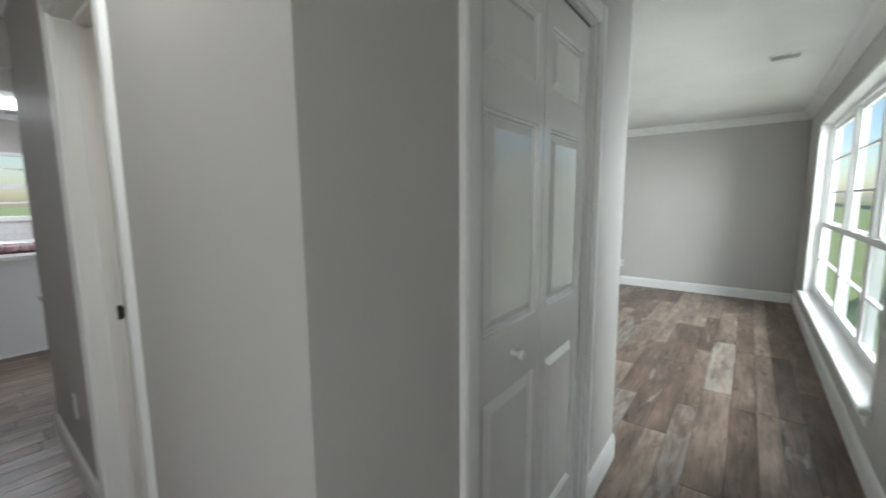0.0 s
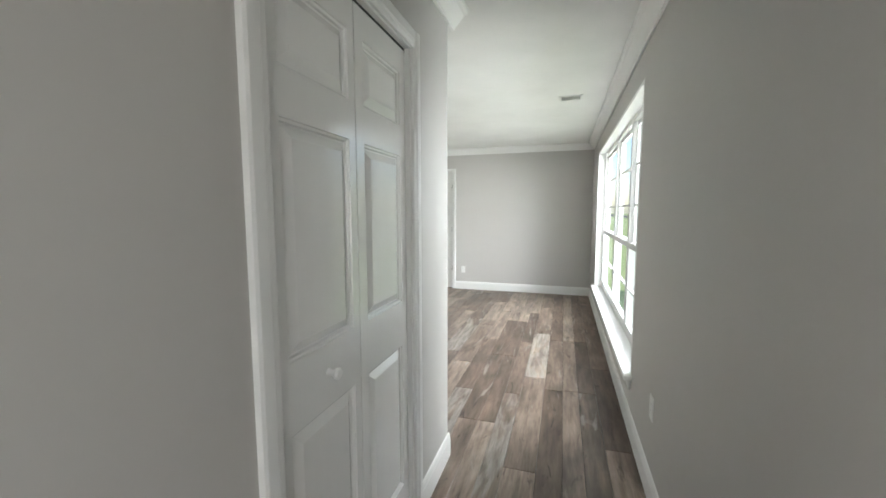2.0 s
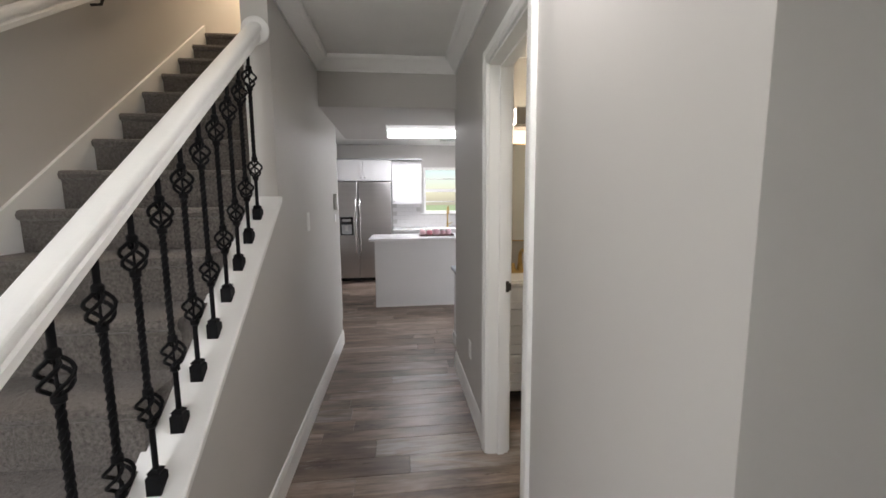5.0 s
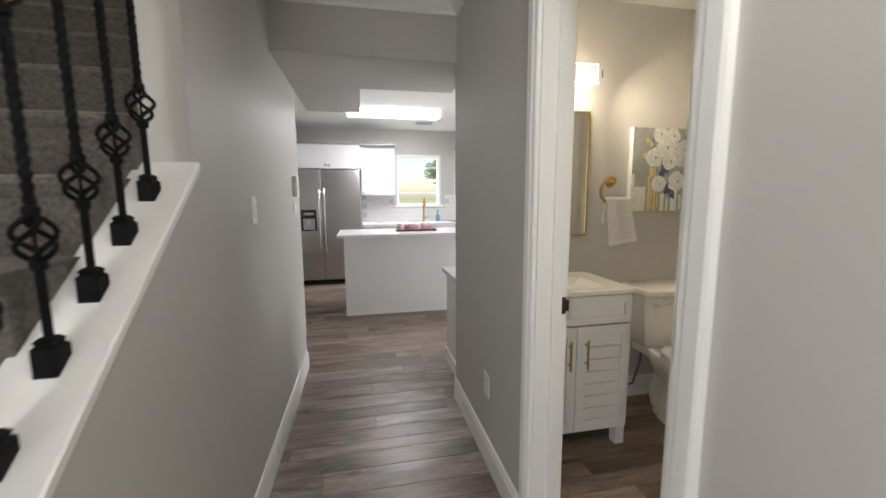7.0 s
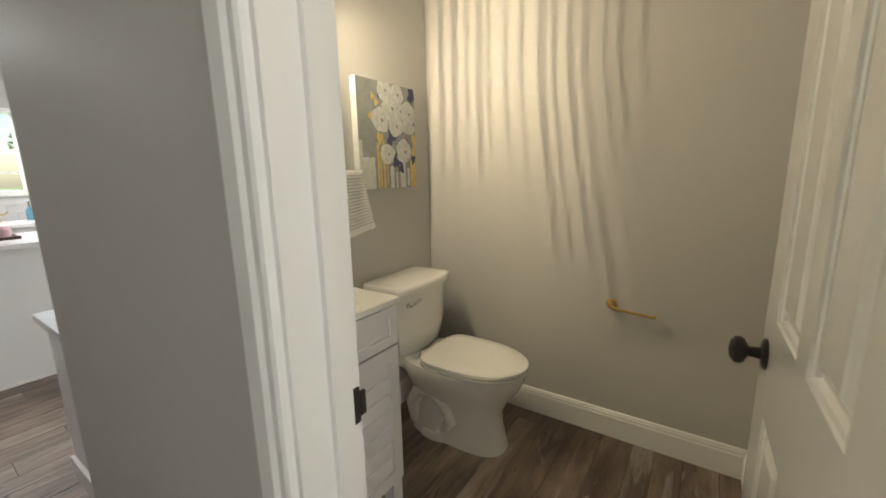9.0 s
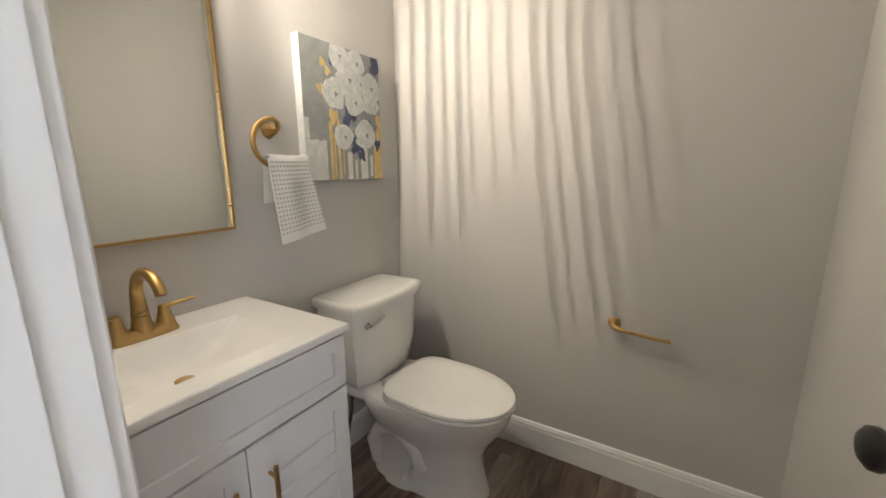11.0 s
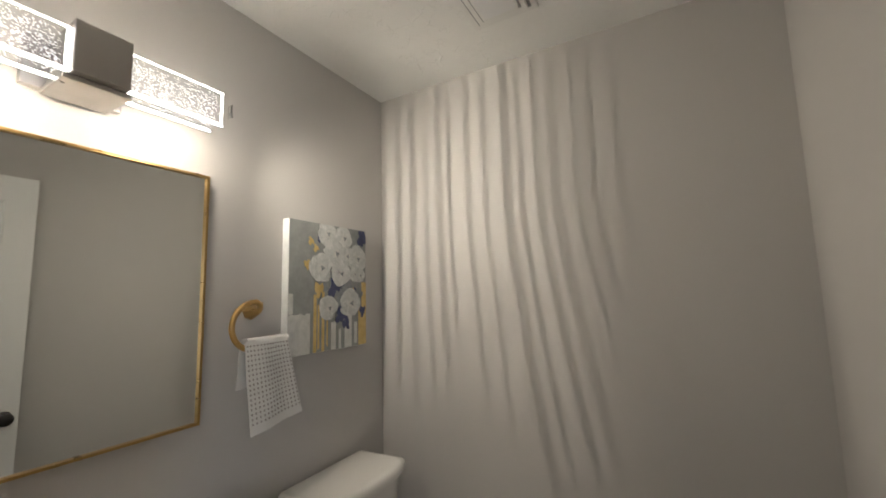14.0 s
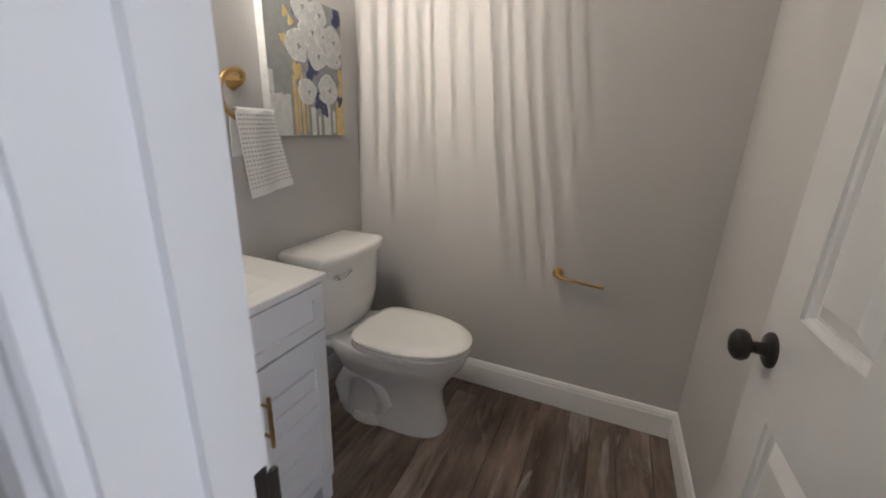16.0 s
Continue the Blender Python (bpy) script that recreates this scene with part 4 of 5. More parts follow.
bmesh.ops.recalc_face_normals(bm, faces=bm.faces)
part("slab", bm, CERAMIC, top)
bm = bmesh.new()
cx, cy = -2.958, 1.258
rect = lambda x0, x1, y0, y1, z: [(x0 + (x1 - x0) * s, y0, z) for s in (0, .25, .5, .75)] + [(x1, y0 + (y1 - y0) * s, z) for s in (0, .25, .5, .75)] + [(x1 - (x1 - x0) * s, y1, z) for s in (0, .25, .5, .75)] + [(x0, y1 - (y1 - y0) * s, z) for s in (0, .25, .5, .75)]
levels = [(0, 0, 0), (.002, .006, .007), (.006, .026, .026), (.012, .056, .050), (.020, .094, .072), (.030, .132, .087), (.044, .160, .094), (.070, .176, .0965)]
rings = []
for ox, oy, dz in levels:
    rings.append(rect(bx0 + ox * 1.5, bx1 - ox, by0 + oy, by1 - oy, VT - dz * .70))
loft(bm, rings, cap=False)
bm.faces.new([bm.verts.new(p) for p in rings[-1]])
bmesh.ops.remove_doubles(bm, verts=bm.verts, dist=1e-5)
bmesh.ops.recalc_face_normals(bm, faces=bm.faces)
bmesh.ops.reverse_faces(bm, faces=bm.faces)
part("basin", bm, CERAMIC, top, smooth=True)
part("drain", lathe(bmesh.new(), [(.022, 0), (.022, .002), (.018, .004), (.004, .005)], (-2.968, 1.240, VT - .0672), "z", 20), GOLD, top, "brass drain", smooth=True)

FY_ = 1.240
fc = thing("basin_faucet", (-3.15, FY_, VT), "brushed brass arched basin faucet with two lever handles", "faucet")
ring = lambda sx, sy, z, xo=0.0: [(-3.150 + xo + sx * math.copysign(abs(math.cos(t)) ** .6, math.cos(t)), FY_ + sy * math.copysign(abs(math.sin(t)) ** .6, math.sin(t)), z) for t in [2 * math.pi * k / 28 for k in range(28)]]
bm = loft(bmesh.new(), [ring(.029, .078, VT), ring(.029, .078, VT + .004), ring(.027, .076, VT + .012), ring(.022, .070, VT + .021), ring(.015, .060, VT + .025)])
part("base", bm, GOLD, fc, smooth=True)
arc = []
for k in range(19):
    a = k / 18
    if a < .4:
        arc.append((-3.150 - .004 * a, FY_, VT + .014 + .098 * a / .4))
    else:
        q = (a - .4) / .6 * radians(160)
        arc.append((-3.0835 - .0681 * math.cos(q), FY_, VT + .108 + .066 * math.sin(q)))
wide = [.028 - .0135 * min(1, k / 7) ** .6 - .0020 * max(0, k - 7) / 11 for k in range(19)]
part("spout", tube(bmesh.new(), arc, wide, 22), GOLD, fc, "arched brass spout", smooth=True)
for s in (-1, 1):
    bm = bmesh.new()
    y = FY_ + s * .052
    lathe(bm, [(.024, .0), (.0225, .014), (.017, .034), (.0135, .050), (.0125, .058), (.0105, .063), (.005, .0655)], (-3.150, y, VT + .006), "z", 22)
    tube(bm, [(-3.150, y - s * .004, VT + .062), (-3.148, y + s * .016, VT + .066), (-3.143, y + s * .042, VT + .069), (-3.137, y + s * .066, VT + .072), (-3.136, y + s * .073, VT + .072)], [.0115, .0098, .0080, .0070, .0045], 14, .62)
    part("lever_handle", bm, GOLD, fc, "brass lever handle", smooth=True)

# mirror
mr = thing("wall_mirror", (BX0, 1.255, 1.45), "rectangular wall mirror in a thin brass frame", "mirror")
my0, my1, mz0, mz1 = .970, 1.537, 1.080, 1.799
part("glass", boxes((BX0 + .001, BX0 + .030, my0 + .006, my1 - .006, mz0 + .006, mz1 - .006)), MIRROR, mr, "silvered mirror glass")
part("frame", boxes((BX0, BX0 + .038, my0, my0 + .007, mz0, mz1), (BX0, BX0 + .038, my1 - .007, my1, mz0, mz1), (BX0, BX0 + .038, my0 + .007, my1 - .007, mz0, mz0 + .007), (BX0, BX0 + .038, my0 + .007, my1 - .007, mz1 - .007, mz1)), GOLD, mr, "thin brass frame")

# vanity light
vl = thing("vanity_light", (-3.14, 1.222, 1.98), "lit bubble-glass bar vanity light with a brushed nickel box", "wall light")
part("back_plate", rbox(BX0, BX0 + .022, 1.13, 1.315, 1.913, 2.033, .003), NICKEL, vl)
part("center_box", rbox(BX0 + .02, -3.062, 1.172, 1.276, 1.913, 2.030, .003), NICKEL, vl, "brushed nickel box")
part("lower_lip", rbox(BX0 + .018, -3.080, 1.162, 1.286, 1.900, 1.912, .002), NICKEL, vl)
LZ0, LZ1, LX0, LX1 = 1.912, 2.022, -3.158, -3.082
for a, b in ((.940, 1.171), (1.277, 1.504)):
    t_ = .004
    sleeve = bmesh.new()
    loops = [[sleeve.verts.new((xx, yy, zz)) for xx, zz in ((LX0 + e, LZ0 + e), (LX1 - e, LZ0 + e), (LX1 - e, LZ1 - e), (LX0 + e, LZ1 - e))] for e, yy in ((0, a), (0, b), (t_, b), (t_, a))]
    for l0, l1 in zip(loops, loops[1:] + loops[:1]):
        for k in range(4):
            sleeve.faces.new([l0[k], l0[(k + 1) % 4], l1[(k + 1) % 4], l1[k]])
    bmesh.ops.recalc_face_normals(sleeve, faces=sleeve.faces)
    gl = part("glass_shade", sleeve, GLASS, vl, "clear glass full of bubbles")
    gl.visible_shadow = False
    part("lit_edge", boxes((LX1 - .010, LX1 - .005, a, b, LZ0 + .005, LZ0 + .013), (LX0 + .005, LX0 + .010, a, b, LZ0 + .005, LZ0 + .011), (LX1 - .008, LX1 - .005, a, b, LZ1 - .008, LZ1 - .005),
                           (LX1 - .009, LX1 - .005, b - .005, b - .001, LZ0 + .014, LZ1 - .009), (LX1 - .009, LX1 - .005, a + .001, a + .005, LZ0 + .014, LZ1 - .009)), FILAMENT, vl, "glowing edge of the glass")
    bub = bmesh.new()
    rnd = random.Random(int(a * 100))
    for i in range(1500):
        c = Vector((rnd.uniform(LX0 + .010, LX1 - .006), rnd.uniform(a + .004, b - .006), rnd.uniform(LZ0 + .010, LZ1 - .008)))
        r = rnd.uniform(.0004, .0013) * (1.5 if rnd.random() < .08 else 1)
        ends = [bub.verts.new(c + Vector(d) * r) for d in ((1, 0, 0), (0, 1, 0), (-1, 0, 0), (0, -1, 0), (0, 0, 1), (0, 0, -1))]
        for k in range(4):
            bub.faces.new([ends[k], ends[(k + 1) % 4], ends[4]])
            bub.faces.new([ends[(k + 1) % 4], ends[k], ends[5]])
    bb = part("bubbles", bub, BUBBLE, vl, "glowing bubbles in the glass", smooth=True)
    bb["kind"] = "stuff"
# fine upright tinted strips, added off the glass's free end to break its light into streaks
END_SPOT = Vector((-3.092, 1.510, 1.967))
rnd = random.Random(5)
near = .012
scale_ = near / (BY1 - END_SPOT.y)


def shade_strip(bm, off, wide, depth, fade=0.0):
    """An upright tinted strip whose shadow falls off metres along the far wall, spreading outwards below the lamp."""
    rows_ = []
    for k in range(19):
        dz = -1.5 + 3.0 * k / 18
        bow = 1 + (.25 * max(0, -dz - .2) ** 1.2 if off > 0 else 0)
        w = wide * (1 - fade * max(0, -dz) / 1.5)
        x0, x1 = END_SPOT.x + off * bow * scale_, END_SPOT.x + (off * bow + w) * scale_
        y0 = END_SPOT.y + near + depth
        rows_.append([bm.verts.new((x0, y0, END_SPOT.z + dz * scale_)), bm.verts.new((x1, y0, END_SPOT.z + dz * scale_))])
    for p, q in zip(rows_, rows_[1:]):
        bm.faces.new([p[0], p[1], q[1], q[0]])


streak_bm = bmesh.new()
off, layer = -.15, 0
while off < .98:
    shade_strip(streak_bm, off, rnd.uniform(.022, .046), .00004 * (layer % 3), rnd.uniform(0, .5))
    if rnd.random() < .5:
        shade_strip(streak_bm, off + rnd.uniform(.004, .02), rnd.uniform(.006, .012), .00016)
    off += rnd.uniform(.060, .095)
    layer += 1
# wide strips added so that the light fades towards the right
rim = bmesh.new()
for k in range(3):
    shade_strip(rim, .70 + .07 * k, .75, .0002 + .00004 * k)
rm_ = part("falloff_strips", rim, FALLOFF_FILTER, vl, "tinted strips added to dim the lamp's light sideways")
rm_["kind"] = "stuff"
rg = part("streak_strips", streak_bm, STREAK_FILTER, vl, "tinted strips added off the glass to streak its light")
rg["kind"] = "stuff"
# wavy strips added for faint level ripples in the light
ripple = bmesh.new()
dz = -.85
while dz < .5:
    tall = rnd.uniform(.008, .016)
    ph = rnd.uniform(0, 6.28)
    rows_ = []
    for k in range(25):
        o = -.15 + .95 * k / 24
        zc = dz + .006 * math.sin(9 * o + ph) + .05 * o * dz
        t_ = tall * max(.1, 1 - o / .9)
        rows_.append([ripple.verts.new((END_SPOT.x + o * scale_, END_SPOT.y + near + .0006, END_SPOT.z + (zc + g) * scale_)) for g in (0, t_)])
    for p, q in zip(rows_, rows_[1:]):
        ripple.faces.new([p[0], p[1], q[1], q[0]])
    dz += rnd.uniform(.025, .05)
rp_ = part("ripple_strips", ripple, RIPPLE_FILTER, vl, "tinted wavy strips added to ripple the lamp's light")
rp_["kind"] = "stuff"

# towel ring and towel
tr = thing("towel_ring", (BX0, 1.675, 1.42), "brass open towel ring on the wall", "towel ring")
fin = [(1.676, 1.390), (1.688, 1.408), (1.752, 1.420), (1.750, 1.412), (1.722, 1.370), (1.706, 1.357), (1.686, 1.366)]
bm = loft(bmesh.new(), [[(BX0 + d, 1.70 + (p - 1.70) * k, 1.388 + (q - 1.388) * k) for p, q in fin] for d, k in ((0, .92), (.010, .92), (.058, .26))])
part("wall_plate", bm, GOLD, tr, "faceted brass wall mount")
pts = [(BX0 + .068, 1.680 - .078 * math.sin(t), 1.344 + .075 * math.cos(t)) for t in [math.pi * k / 18 for k in range(19)]]
part("ring", tube(bmesh.new(), [(BX0 + .050, 1.706, 1.396), (BX0 + .064, 1.698, 1.410)] + pts, [.009, .0088] + [.0088] * 19, 14), GOLD, tr, "curved brass bar", smooth=True)
part("lower_bar", tube(bmesh.new(), [(BX0 + .068, 1.676, 1.2695), (BX0 + .070, 1.72, 1.272), (BX0 + .068, 1.765, 1.278)], .0080, 10), GOLD, tr, smooth=True)


def cloth(y_c, w0, w1, z_top, front_len, back_len, x_c):
    """A folded cloth over a bar along y: columns across, rows down the back, over and down the front."""
    bm = bmesh.new()
    rows = [(-1, s) for s in (1, .8, .6, .4, .2, 0)] + [(0, a) for a in (.2, .4, .6, .8)] + [(1, s) for s in (0, .15, .3, .45, .6, .75, .9, 1)]
    grid = []
    ncol = 14
    for side, s in rows:
        line = []
        for c in range(ncol + 1):
            u = c / ncol - .5
            if side == 0:
                ang = math.pi * s
                x, z, wdt = x_c - .016 * math.cos(ang), z_top - .012 + .016 * math.sin(ang), w0
            else:
                ln = front_len if side > 0 else back_len
                wdt = w0 + (w1 - w0) * s
                x = x_c + side * (.016 + .010 * s) + .004 * math.sin(9 * u + 2 * side + 1.5 * s)
                z = z_top - .012 - ln * s + (u * .030 * s if side > 0 else u * .01)
            line.append(bm.verts.new((x, y_c + u * wdt + (.038 * s if side > 0 else .012 * s), z)))
        grid.append(line)
    for a, b in zip(grid, grid[1:]):
        for c in range(ncol):
            bm.faces.new([a[c], a[c + 1], b[c + 1], b[c]])
    bmesh.ops.recalc_face_normals(bm, faces=bm.faces)
    bmesh.ops.solidify(bm, geom=bm.faces[:], thickness=.004)
    return bm


tw = thing("hand_towel", (BX0 + .05, 1.73, 1.2), "white waffle-weave hand towel hanging from the brass ring", "towel")
tb = part("cloth", cloth(1.714, .150, .184, 1.304, .262, .135, BX0 + .068), TOWEL, tw, smooth=True)
# dark dots laid on the cloth, painting its hollows as shaded
dots = bmesh.new()
for r in range(17):
    for c in range(14):
        s, u = .03 + r * .053, (c + .5) / 14 - .5
        wdt = .150 + .034 * s
        x = BX0 + .068 + .016 + .010 * s + .004 * math.sin(9 * u + 2 + 1.5 * s) + .0032
        z, y = 1.292 - .262 * s + u * .030 * s, 1.714 + u * wdt + .038 * s
        v = [dots.verts.new((x, y + a, z + b)) for a, b in ((-.0019, -.0026), (.0019, -.0026), (.0019, .0026), (-.0019, .0026))]
        w = [dots.verts.new((x - .002, y + a, z + b)) for a, b in ((-.0019, -.0026), (.0019, -.0026), (.0019, .0026), (-.0019, .0026))]
        dots.faces.new(v)
        for k in range(4):
            dots.faces.new([v[k], w[k], w[(k + 1) % 4], v[(k + 1) % 4]])
d_ = part("hollow_shade_dots", dots, TOWELDOT, tw)
d_["kind"] = "stuff"

# canvas
art = thing("canvas_painting", (BX0, 2.03, 1.485), "stretched canvas of white flowers on grey with gold and navy", "painting")
ay0, ay1, az0, az1, AX = 1.828, 2.242, 1.218, 1.718, BX0 + .036
part("canvas", rbox(BX0 + .001, AX, ay0, ay1, az0, az1, .002), CANVAS_GREY, art)
part("canvas_side", boxes((BX0 + .001, AX - .001, ay0 - .0012, ay0, az0, az1)), CANVAS_EDGE, art, "pale wrapped canvas edge")
AW, AH = ay1 - ay0, az1 - az0


LAYER = [0.0]


def blob(u, v, r, lift, material, name, squash=1.0, seed=0, wob=.12):
    """A dab of paint at (u, v) of the picture, from its lower left."""
    rn = random.Random(seed)
    LAYER[0] += .00002
    lift += LAYER[0]
    bm = bmesh.new()
    ph = [rn.uniform(0, 6.28) for _ in range(3)]
    n = 22
    rim = []
    for k in range(n):
        a = 2 * math.pi * k / n
        rr = r * (1 + wob * math.sin(3 * a + ph[0]) + wob * .6 * math.sin(5 * a + ph[1]) + wob * .4 * math.sin(9 * a + ph[2]))
        yy = min(max(ay0 + u * AW + rr * math.cos(a), ay0 + .001), ay1 - .0005)
        zz = min(max(az0 + v * AH + rr * squash * math.sin(a), az0 + .001), az1 - .001)
        rim.append((yy, zz))
    loft(bm, [[(AX + d, y, z) for y, z in rim] for d in (-.0005, lift)])
    return part(name, bm, material, art)


def stroke(u0, u1, v0, v1, material, lift, seed=0, name="brush_stroke"):
    rn = random.Random(seed)
    LAYER[0] += .00002
    lift += LAYER[0]
    bm = bmesh.new()
    n = 12
    top = [(u0 + (u1 - u0) * k / n, v1 + rn.uniform(-.04, .02) * (v1 - v0)) for k in range(n + 1)]
    bot = [(u1 - (u1 - u0) * k / n, v0 + (rn.uniform(0, .05) * (v1 - v0) if v0 > .01 else 0)) for k in range(n + 1)]
    pts = [(min(max(u, .002), .999), min(max(v, .002), .998)) for u, v in top + bot]
    loft(bm, [[(AX + d, ay0 + u * AW, az0 + v * AH) for u, v in pts] for d in (-.0005, lift)])
    return part(name, bm, material, art)


stroke(.0, .24, .0, .30, PAINT_PALE, .0006, 1)
stroke(.0, .05, .30, .45, PAINT_PALE, .0006, 2)
for i, (u, w, v0, v1) in enumerate(((.28, .035, .0, .44), (.33, .02, .02, .36), (.38, .03, .0, .50), (.44, .015, .03, .34))):
    stroke(u, u + w, v0, v1, PAINT_GOLD, .0007, 10 + i)
stroke(.88, 1.0, .0, .32, PAINT_GOLD, .0006, 20)
stroke(.93, 1.0, .30, .54, PAINT_GOLD, .0006, 21)
for i, (u, w, v0, v1) in enumerate(((.50, .06, .0, .22), (.60, .03, .0, .16), (.68, .10, .0, .26), (.82, .04, .02, .20))):
    stroke(u, u + w, v0, v1, PAINT_PALE, .0007, 30 + i)
for i, (u, v, r) in enumerate(((.36, .885, .016), (.62, .27, .026), (.70, .20, .020), (.94, .29, .018), (.66, .47, .028), (.54, .50, .024), (.80, .44, .02), (.94, .93, .030), (.50, .46, .018))):
    blob(u, v, r, .0008, PAINT_BLUE, "navy_dab", 1.25, 40 + i, .25)
for i, (u, v, r) in enumerate(((.58, .50, .032), (.72, .50, .030), (.86, .42, .034), (.64, .40, .030), (.40, .50, .02))):
    blob(u, v, r, .0007, PAINT_DIM, "grey_dab", 1.1, 60 + i, .2)
for i, (u, v, r) in enumerate(((.20, .67, .014), (.24, .85, .012), (.34, .48, .022), (.30, .80, .012), (.78, .45, .015))):
    blob(u, v, r, .0008, PAINT_GOLD, "gold_dab", 1.2, 70 + i, .25)
FLOWERS = ((.44, .93, .050), (.66, .91, .048), (.55, .775, .060), (.86, .745, .056), (.36, .65, .056), (.62, .61, .052), (.82, .61, .034), (.46, .335, .048), (.76, .365, .058), (.70, .76, .042), (.90, .60, .03))
for i, (u, v, r) in enumerate(FLOWERS):
    fl = blob(u, v, r, .0010, PAINT_WHITE, "painted_flower", 1.0, 80 + i, .07)
    rn = random.Random(200 + i)
    a0 = rn.uniform(0, 6.28)
    for k in range(6):
        a = a0 + k * 1.05 + rn.uniform(-.25, .25)
        q = r * rn.uniform(.50, .62)
        blob(u + q * math.cos(a) / AW, v + q * math.sin(a) / AH, r * rn.uniform(.38, .50), .0010, PAINT_PETAL if k % 2 else PAINT_WHITE, "petal", 1.0, 400 + 10 * i + k, .12)
    blob(u + r * .12 / AW, v - r * .05 / AH, r * .36, .0011, PAINT_PALE, "petal", .9, 500 + i, .2)
    blob(u + r * .15 / AW, v - r * .05 / AH, r * .15, .0012, PAINT_DIM, "flower_heart", 1.1, 520 + i, .35)
    bm = bmesh.new()
    for k in range(7):
        a1, rr = rn.uniform(0, 6.28), r * rn.uniform(.22, .9)
        arcpts = [(AX + .0011 + LAYER[0], min(max(ay0 + u * AW + rr * math.cos(a1 + s * .22), ay0 + .002), ay1 - .002), min(az0 + v * AH + rr * math.sin(a1 + s * .22), az1 - .002)) for s in range(6)]
        tube(bm, arcpts, [.0003, .0008, .0011, .0011, .0008, .0003], 5, .35)
    part("petal_line", bm, PAINT_SHADE, fl)

# toilet
TY = 2.03
to = thing("toilet", (-2.85, TY, 0), "white two-piece elongated toilet with a closed lid", "toilet")


def oval(xb, xf, hw, z, n=32, back=.55, nose=.92):
    """An egg-shaped ring from xb (back) to xf (front)."""
    pts, cxx = [], xb + (xf - xb) * .45
    for k in range(n):
        a = 2 * math.pi * k / n
        c, s = math.cos(a), math.sin(a)
        if c >= 0:
            x = cxx + (xf - cxx) * abs(c) ** nose
            y = hw * math.copysign(abs(s) ** (.55 + .45 * min(1, nose / .92)), s)
        else:
            x = cxx - (cxx - xb) * abs(c) ** back
            y = hw * math.copysign(abs(s) ** .8, s)
        pts.append((x, TY + y, z))
    return pts


bm = loft(bmesh.new(), [oval(-3.08, -2.558, .113, 0, nose=.5), oval(-3.08, -2.558, .114, .010, nose=.5), oval(-3.075, -2.568, .107, .05, nose=.52), oval(-3.07, -2.582, .102, .12, nose=.58), oval(-3.06, -2.583, .107, .19, nose=.7), oval(-3.06, -2.545, .140, .26), oval(-3.08, -2.50, .170, .32), oval(-3.10, -2.478, .182, .365), oval(-3.10, -2.475, .182, .392), oval(-3.10, -2.482, .174, .402)])
part("bowl", bm, CERAMIC, to, smooth=True)
for s in (-1, 1):
    bm = bmesh.new()
    tube(bm, [(-3.03, TY + s * .070, .05), (-3.03, TY + s * .088, .15), (-2.98, TY + s * .095, .235), (-2.90, TY + s * .095, .25), (-2.83, TY + s * .095, .20), (-2.80, TY + s * .088, .12), (-2.84, TY + s * .08, .06)], [.035, .038, .038, .036, .036, .036, .03], 16)
    part("trapway", bm, CERAMIC, to, smooth=True)
    part("bolt_cap", lathe(bmesh.new(), [(.016, 0), (.016, .008), (.010, .016), (.003, .018)], (-2.87, TY + s * .108, .035), "z", 14), CERAMIC, to, smooth=True)
part("bolt_flange", loft(bmesh.new(), [oval(-3.0, -2.77, .128, 0), oval(-3.0, -2.77, .128, .020), oval(-2.99, -2.78, .118, .036)]), CERAMIC, to, smooth=True)
part("deck", rbox(-3.19, -2.915, TY - .150, TY + .150, .345, .403, .020, 4), CERAMIC, to, smooth=True)
st_ = part("seat", loft(bmesh.new(), [oval(-2.965, -2.466, .184, .404, back=.35), oval(-2.965, -2.463, .187, .410, back=.35), oval(-2.965, -2.466, .185, .420, back=.35)]), CERAMIC, to, smooth=True)
part("lid", loft(bmesh.new(), [oval(-2.962, -2.468, .182, .4225, back=.35), oval(-2.962, -2.463, .186, .427, back=.35), oval(-2.962, -2.464, .185, .438, back=.35), oval(-2.955, -2.478, .174, .445, back=.35), oval(-2.93, -2.53, .12, .448, back=.35)]), CERAMIC, to, "closed white toilet lid", smooth=True)
for s in (-.07, .07):
    part("seat_hinge", rbox(-2.985, -2.948, TY + s - .022, TY + s + .022, .402, .432, .006, 3), CERAMIC, to, smooth=True)


def tank_ring(hw, xf, z, xb=-3.215):
    n = 10
    pts = [(xb, TY - hw + .012, z)]
    for k in range(n + 1):
        a = -1 + 2 * k / n
        pts.append((xf - .040 * abs(a) ** 3, TY + hw * a, z))
    pts.append((xb, TY + hw - .012, z))
    return pts


part("tank", loft(bmesh.new(), [tank_ring(.150, -3.02, .400), tank_ring(.172, -2.998, .43), tank_ring(.188, -2.985, .52), tank_ring(.202, -2.985, .66), tank_ring(.207, -2.980, .730)]), CERAMIC, to, smooth=True)
part("tank_lid", loft(bmesh.new(), [tank_ring(.212, -2.974, .730, -3.22), tank_ring(.221, -2.964, .735, -3.222), tank_ring(.223, -2.963, .754, -3.222), tank_ring(.220, -2.966, .765, -3.22), tank_ring(.212, -2.974, .772, -3.217), tank_ring(.19, -2.995, .776, -3.21)]), CERAMIC, to, "white tank lid", smooth=True)
bm = bmesh.new()
lathe(bm, [(.014, 0), (.014, .006), (.008, .010), (.007, .018)], (-2.995, TY - .150, .680), "x", 14)
tube(bm, [(-2.975, TY - .150, .680), (-2.968, TY - .130, .684), (-2.965, TY - .105, .696), (-2.965, TY - .085, .702)], [.008, .008, .010, .008], 12, .7)
